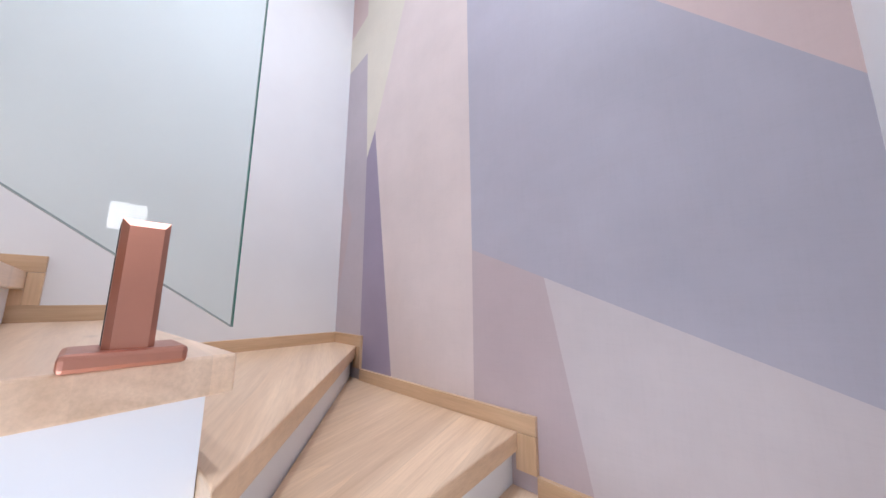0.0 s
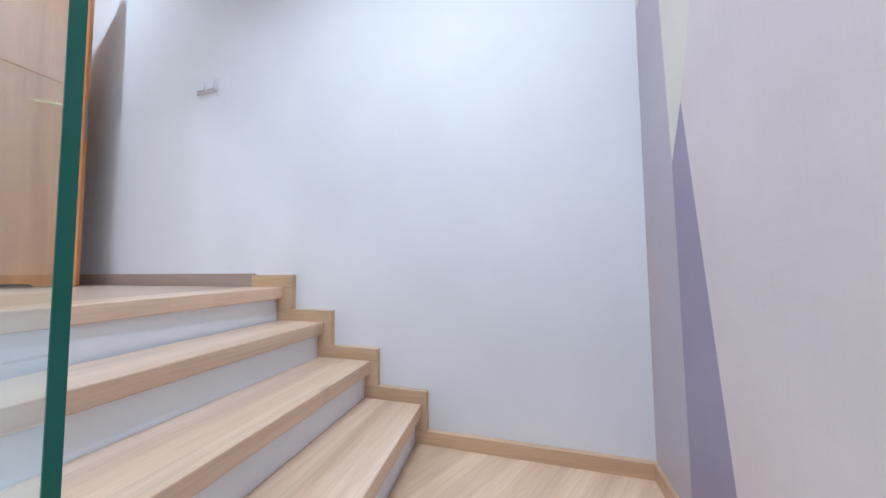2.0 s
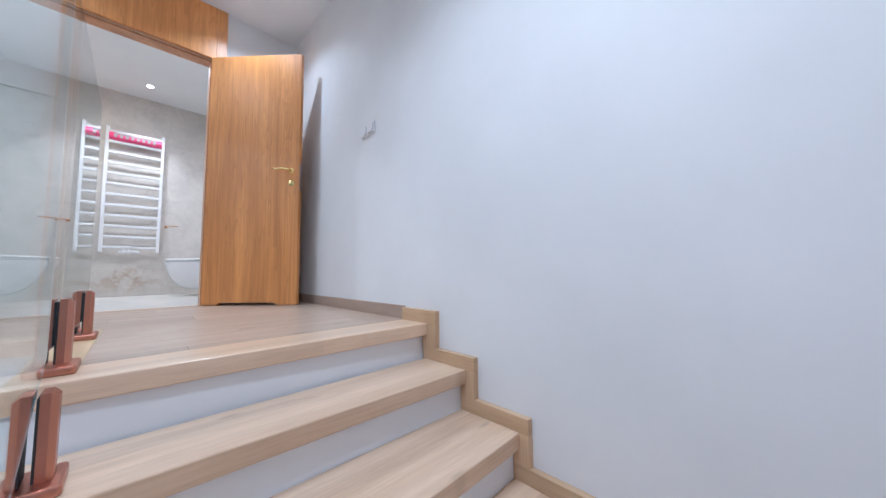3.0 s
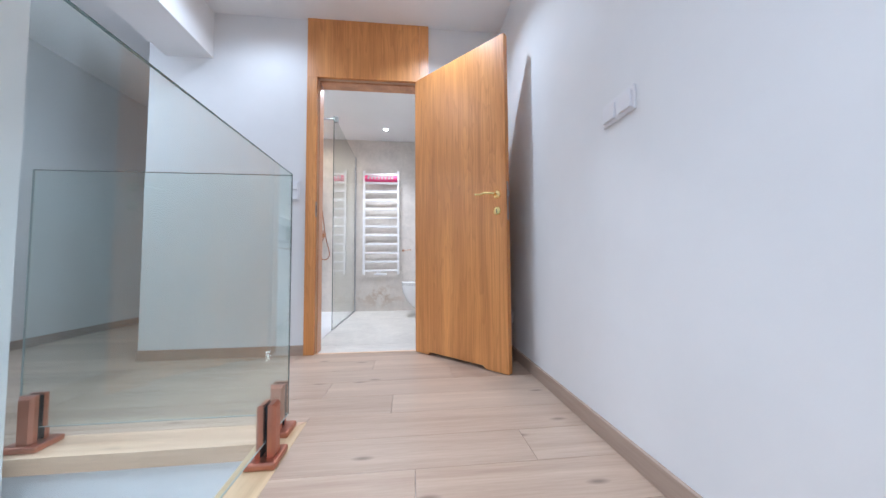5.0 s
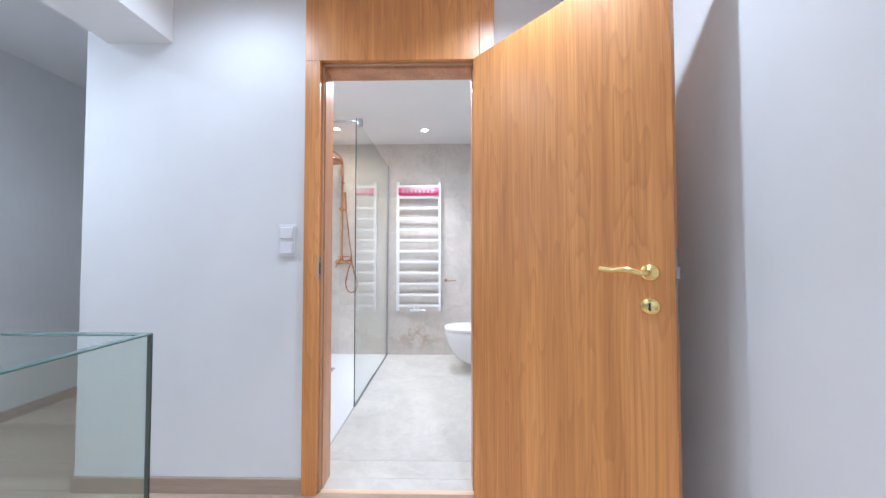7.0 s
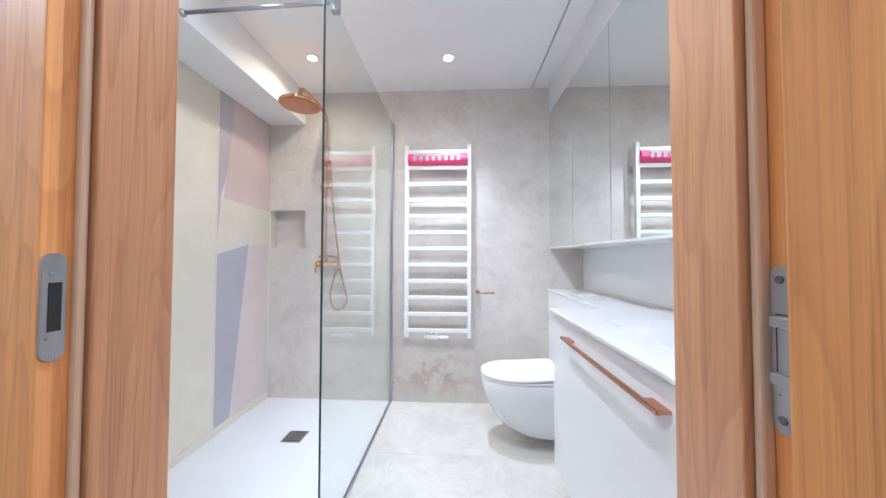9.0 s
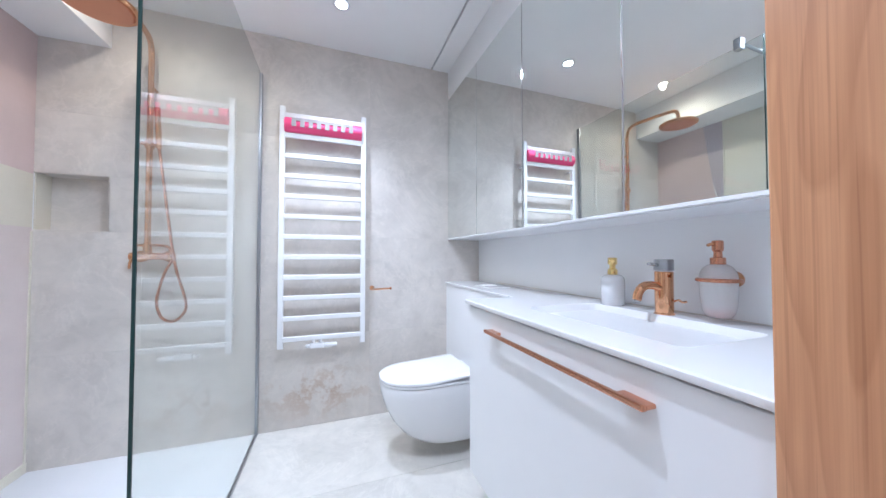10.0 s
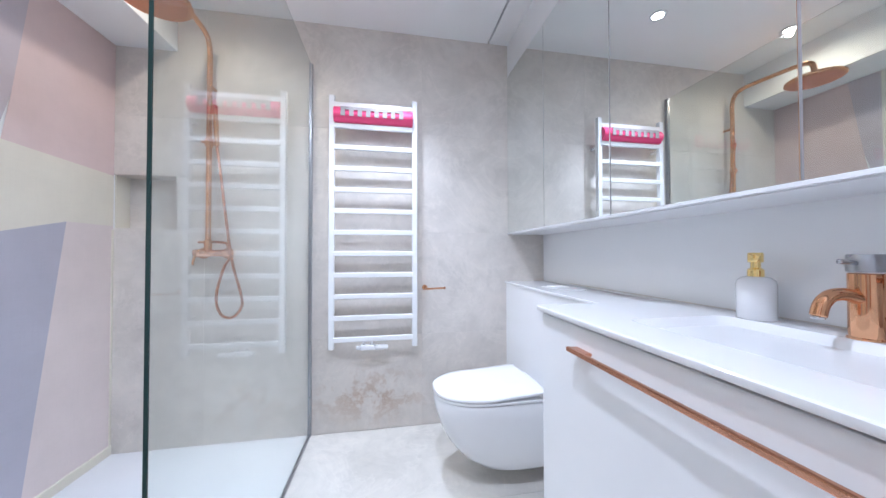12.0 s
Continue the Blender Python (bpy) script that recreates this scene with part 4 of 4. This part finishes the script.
# pink plastic holder with a comb-shaped window, clipped between the two top bars
holder = thing("pink_holder", (0.28, 1.96, 1.83), "bright pink plastic holder with a comb-shaped window on the towel radiator", "holder")
own = bmesh.new()
arc = [(1.962 - 0.030 * math.sin(math.pi * k / 12) ** 0.8, 1.787 + 0.086 * k / 12) for k in range(13)]
loft([[Vector((x, *p)) for p in arc] + [Vector((x, 1.962 + 0.012, 1.873)), Vector((x, 1.962 + 0.012, 1.787))] for x in (0.058, 0.063, 0.494, 0.499)], own)
body_ob = smooth_by_angle(part("shell", own, PINK, holder))
own = bmesh.new()
for k in range(8):
    a = 0.098 + k * 0.046
    box((a, 1.929, 1.812), (a + 0.024, 1.9335, 1.858), bm=own)
box((0.098, 1.9292, 1.846), (0.444, 1.9335, 1.862), bm=own)
part("comb_window", own, GREYPLASTIC, holder, "greyish comb-shaped cut-out")

# ---- paper holder ----
ph = thing("paper_holder", (0.58, YB, 0.837), "slim copper paper roll holder", "paper holder")
part("rosette", lathe([(0.016, YB), (0.016, YB - 0.008), (0.012, YB - 0.012)], (0.580, 0, 0.837), "y", 24), COPPER, ph, "", True)
part("arm", tube([(0.580, YB - 0.01, 0.837), (0.580, 1.965, 0.837), (0.583, 1.952, 0.837), (0.60, 1.95, 0.838), (0.685, 1.95, 0.841)], 0.0055), COPPER, ph, "", True)
part("end_stop", lathe([(0.009, 0), (0.009, 0.004), (0.007, 0.006)], (0.685, 1.95, 0.841), "x", 18), COPPER, ph, "", True)

# ---- cistern box and toilet ----
cis = thing("cistern_box", (1.24, 1.57, 0), "white boxed-in cistern with a white top slab", "cistern box")
part("front", box((1.108, 1.112, 0.0), (XR, YB, 0.852), 0.002), WHITE, cis)
part("top_slab", box((1.100, 1.112, 0.852), (XR, YB, 0.864), 0.002), CERAMIC, cis)
flush = part("flush_plate", box((1.17, 1.50, 0.864), (1.30, 1.70, 0.869), 0.003), CERAMIC, cis, "white flush plate on top")
part("flush_button", box((1.19, 1.615, 0.868), (1.28, 1.685, 0.871), 0.001), WHITE, flush)


def dee(x_back, x_front, half, z, cy=1.60, n=36, round_back=0.0):
    """A D-shaped ring: straight sides from the back, rounded at the front."""
    pts, rx = [], min(half * 1.35, (x_back - x_front) * 0.72)
    for i in range(n + 1):
        a = math.pi / 2 + math.pi * i / n
        c, s = math.cos(a), math.sin(a)
        pts.append(Vector((x_front + rx + rx * math.copysign(abs(c) ** 0.92, c), cy + half * math.copysign(abs(s) ** 0.86, s), z)))
    pts += [Vector((x_back, cy - half, z)), Vector((x_back, cy + half, z))]
    return pts


toilet = thing("toilet", (0.84, 1.60, 0.1), "white wall-hung toilet with a closed lid", "toilet")
levels = [(0.085, 1.104, 0.84, 0.115), (0.088, 1.105, 0.79, 0.128), (0.10, 1.105, 0.745, 0.140), (0.14, 1.105, 0.685, 0.152), (0.20, 1.105, 0.636, 0.162), (0.27, 1.105, 0.600, 0.170), (0.34, 1.105, 0.578, 0.176), (0.39, 1.105, 0.570, 0.178), (0.400, 1.105, 0.576, 0.173)]
smooth_by_angle(part("bowl", loft([dee(b, f, h, z) for z, b, f, h in levels]), CERAMIC, toilet), 45)
smooth_by_angle(part("seat", loft([dee(1.03, 0.574, 0.172, 0.402), dee(1.03, 0.569, 0.178, 0.405), dee(1.03, 0.569, 0.178, 0.414), dee(1.03, 0.573, 0.174, 0.416)]), CERAMIC, toilet), 45)
lid = smooth_by_angle(part("lid", loft([dee(1.03, 0.574, 0.172, 0.4185), dee(1.03, 0.568, 0.179, 0.421), dee(1.03, 0.568, 0.179, 0.430), dee(1.03, 0.575, 0.172, 0.437), dee(1.025, 0.60, 0.15, 0.441), dee(1.02, 0.70, 0.09, 0.4425)]), CERAMIC, toilet), 45)
for v in lid.data.vertices:
    v.co.z += 0.016 * max(0.0, (v.co.x - 0.78) / 0.25) ** 2 - 0.3 * max(0.0, v.co.z - 0.431)
part("hinge_bar", box((1.022, 1.44, 0.402), (1.062, 1.76, 0.430), 0.006), CERAMIC, toilet)
for y in (1.445, 1.755):
    part("hinge_cap", lathe([(0.010, -0.004), (0.010, 0.004), (0.008, 0.005)], (1.042, y, 0.417), "y", 18), CHROME, toilet, "chrome hinge cap", True)
toilet.location.z -= 0.012

# ---- vanity ----
van = thing("vanity", (1.1, 0.6, 0.19), "white wall-hung vanity unit with one wide drawer", "vanity")
part("carcass", box((0.882, 0.118, 0.195), (XR, 1.098, 0.850), 0.002), WHITE, van)
# solid grey strip stands in for the shade below the basin top
part("gap_shade_strip", box((0.868, 0.119, 0.843), (0.884, 1.097, 0.8558)), GREYPLASTIC, van, "grey strip standing in for the shaded gap under the basin top")
drawer = part("drawer_front", box((0.858, 0.118, 0.192), (0.881, 1.100, 0.8478), 0.002), WHITE, van)
own = bmesh.new()
box((0.826, 0.330, 0.783), (0.838, 0.915, 0.795), 0.003, bm=own)
part("handle", own, MATCOPPER, drawer, "long brushed copper bar handle")
for y0 in (0.330, 0.852):
    part("handle_tab", box((0.836, y0, 0.785), (0.863, y0 + 0.063, 0.793), 0.0015), MATCOPPER, drawer, "flat copper tab")

top = thing("washbasin", (1.1, 0.6, 0.86), "white ceramic top with a moulded rectangular basin", "washbasin")
TX0, TY0, TY1, TZ = 0.842, 0.116, 1.110, 0.872
BX0, BX1, BY0, BY1 = 0.965, 1.262, 0.350, 0.862
own = bmesh.new()


def ring_verts(x0, x1, y0, y1, z, r):
    pts = []
    for cx, cy, a0 in ((x1 - r, y1 - r, 0), (x0 + r, y1 - r, 90), (x0 + r, y0 + r, 180), (x1 - r, y0 + r, 270)):
        for k in range(7):
            a = radians(a0 + 15 * k)
            pts.append(own.verts.new((cx + r * math.cos(a), cy + r * math.sin(a), z)))
    return pts


outer_low = ring_verts(TX0 + 0.002, XR, TY0, TY1, 0.856, 0.004)
outer_mid = ring_verts(TX0, XR, TY0, TY1 + 0.001, 0.860, 0.004)
outer_up = ring_verts(TX0, XR, TY0, TY1 + 0.001, TZ - 0.003, 0.004)
outer_top = ring_verts(TX0 + 0.003, XR, TY0, TY1 - 0.002, TZ, 0.004)
lip = ring_verts(BX0, BX1, BY0, BY1, TZ, 0.03)
lip2 = ring_verts(BX0 + 0.006, BX1 - 0.004, BY0 + 0.006, BY1 - 0.006, TZ - 0.005, 0.028)
deep = ring_verts(BX0 + 0.05, BX1 - 0.018, BY0 + 0.05, BY1 - 0.05, TZ - 0.075, 0.04)
deep2 = ring_verts(BX0 + 0.075, BX1 - 0.04, BY0 + 0.08, BY1 - 0.08, TZ - 0.090, 0.04)
rings = [outer_low, outer_mid, outer_up, outer_top, lip, lip2, deep, deep2]
for a, b in zip(rings, rings[1:]):
    for i in range(28):
        own.faces.new((a[i], a[(i + 1) % 28], b[(i + 1) % 28], b[i]))
own.faces.new(deep2)
smooth_by_angle(part("basin_slab", own, CERAMIC, top), 30)
part("waste", lathe([(0.030, 0.0), (0.030, 0.003), (0.026, 0.004)], (1.13, 0.606, TZ - 0.0905), "z", 28), COPPER, top, "copper waste plug", True)
part("seal", box((XR - 0.004, TY0, TZ), (XR, YB - 0.3, TZ + 0.003)), GROUT, top, "thin grey sealant line")

# basin mixer
tap = thing("basin_tap", (1.287, 0.612, TZ), "rose copper basin mixer with a darker grey cap", "tap")
smooth_by_angle(part("body", lathe([(0.027, 0.0), (0.027, 0.003), (0.0245, 0.005), (0.0245, 0.128), (0.0225, 0.130)], (1.287, 0.612, TZ), "z", 32), COPPER, tap))
smooth_by_angle(part("cap", lathe([(0.0245, 0.132), (0.026, 0.134), (0.026, 0.164), (0.024, 0.167)], (1.287, 0.612, TZ), "z", 32), STEEL, tap, "grey metal cap"))
part("lever", tube([(1.262, 0.614, TZ + 0.150), (1.245, 0.617, TZ + 0.152), (1.232, 0.620, TZ + 0.153)], 0.005), CHROME, tap, "short grey pin lever", True)
spout = part("spout", tube([(1.270, 0.614, TZ + 0.080), (1.246, 0.620, TZ + 0.088), (1.222, 0.627, TZ + 0.085), (1.205, 0.631, TZ + 0.068), (1.199, 0.633, TZ + 0.045)], 0.0125, 18), COPPER, tap, "curved copper spout", True)
part("aerator", lathe([(0.0105, 0.003), (0.0105, -0.003), (0.008, -0.004)], (1.1985, 0.633, TZ + 0.043), "z", 18), CHROME, spout, "", True)
part("pop_up_rod", tube([(1.300, 0.598, TZ + 0.036), (1.304, 0.582, TZ + 0.045), (1.306, 0.572, TZ + 0.040), (1.308, 0.561, TZ + 0.043)], 0.003), COPPER, tap, "", True)

# soap bottle
soap = thing("soap_bottle", (1.298, 0.806, TZ), "white ceramic soap bottle with a gold pump", "soap dispenser")
smooth_by_angle(part("bottle", lathe([(0.035, 0.0), (0.0385, 0.003), (0.0390, 0.088), (0.037, 0.099), (0.028, 0.107), (0.014, 0.110)], (1.298, 0.806, TZ), "z", 36), CERAMIC, soap), 50)
smooth_by_angle(part("collar", lathe([(0.0165, 0.108), (0.0165, 0.126), (0.0130, 0.130), (0.010, 0.132), (0.010, 0.150)], (1.298, 0.806, TZ), "z", 24), BRASS, soap))
part("pump_head", lathe([(0.0145, 0.146), (0.0155, 0.148), (0.0155, 0.168), (0.013, 0.171)], (1.298, 0.806, TZ), "z", 24), BRASS, soap, "", True)
part("nozzle", tube([(1.298, 0.806, TZ + 0.163), (1.284, 0.801, TZ + 0.163), (1.274, 0.797, TZ + 0.160)], 0.0035), BRASS, soap, "", True)

# wall dispenser
disp = thing("wall_soap_dispenser", (1.298, 0.476, 0.885), "frosted glass soap dispenser in a copper wall ring", "soap dispenser")
DX, DY = 1.298, 0.476
glass_ob = smooth_by_angle(part("flask", lathe([(0.016, 0.885), (0.026, 0.888), (0.033, 0.898), (0.037, 0.918), (0.0395, 0.95), (0.0405, 0.985), (0.039, 1.002), (0.031, 1.018), (0.021, 1.025), (0.015, 1.027)], (DX, DY, 0), "z", 36), FROST, disp, "frosted glass flask"), 60)
part("soap", lathe([(0.014, 0.889), (0.024, 0.892), (0.030, 0.900), (0.032, 0.908)], (DX, DY, 0), "z", 28), SOAP, glass_ob, "pink soap left at the bottom", True)
part("ring", tube([(DX + 0.044 * math.cos(radians(a)), DY + 0.044 * math.sin(radians(a)), 0.985) for a in range(0, 361, 20)], 0.0052, 12, smooth_steps=2), MATCOPPER, disp, "", True)
part("wall_plate", lathe([(0.022, XR), (0.022, XR - 0.008), (0.012, XR - 0.012), (0.008, DX + 0.04)], (0, DY, 0.985), "x", 24), COPPER, disp, "", True)
smooth_by_angle(part("pump_collar", lathe([(0.015, 1.026), (0.0165, 1.028), (0.0165, 1.044), (0.010, 1.046), (0.009, 1.060), (0.0125, 1.064), (0.0125, 1.088), (0.010, 1.090)], (DX, DY, 0), "z", 28), MATCOPPER, disp))
part("pump_nozzle", tube([(DX, DY, 1.079), (DX - 0.02, DY + 0.004, 1.080), (DX - 0.03, DY + 0.006, 1.077)], 0.004), COPPER, disp, "", True)

# ---- mirror cabinet ----
cab = thing("mirror_cabinet", (1.245, 1.08, 1.18), "long mirrored wall cabinet above the vanity", "mirror cabinet")
part("body", box((1.130, 0.118, 1.178), (XR, YB - 0.002, 2.185), 0.001), WHITE, cab)
for y0, y1 in ((0.118, 0.6035), (0.6085, 1.1075), (1.1125, 1.5745), (1.5775, YB - 0.003)):
    part("mirror_door", box((1.120, y0, 1.176), (1.129, y1, 2.190), 0.0008, segments=1), MIRROR, cab, "mirror door")
# the gaps' shade is put in as grey strips between the doors
for y in (0.606, 1.110, 1.576):
    part("gap_strip", box((1.1255, y - 0.0025, 1.178), (1.1305, y + 0.0025, 2.188)), GREYPLASTIC, cab, "grey strip in place of the shaded gap between mirror doors")
part("edge_profile", box((1.119, 0.118, 1.1665), (1.130, YB - 0.003, 1.1755), 0.001), WHITE, cab, "slim white bottom profile")
# dark line under the cabinet, drawn as a solid grey strip
part("groove", box((1.1305, 0.118, 1.170), (1.150, YB - 0.003, 1.177)), GREYPLASTIC, cab, "dark grey strip under the cabinet")
part("light_strip", box((1.150, 0.118, 1.166), (XR, YB - 0.003, 1.177), 0.001), WHITE, cab, "white under-cabinet profile")
solid("cabinet_filler", box((1.122, YD, 2.192), (XR, YB, BCEIL), 0.001), WALL, "pale filler panel above the mirror cabinet", "panel")

for x, y, colour, watts, beam in BATH_SPOTS:
    ceiling_spot(x, y, BCEIL, LAMP_WARM if colour[2] < 0.8 else LAMP, "white recessed bathroom spot, lit")
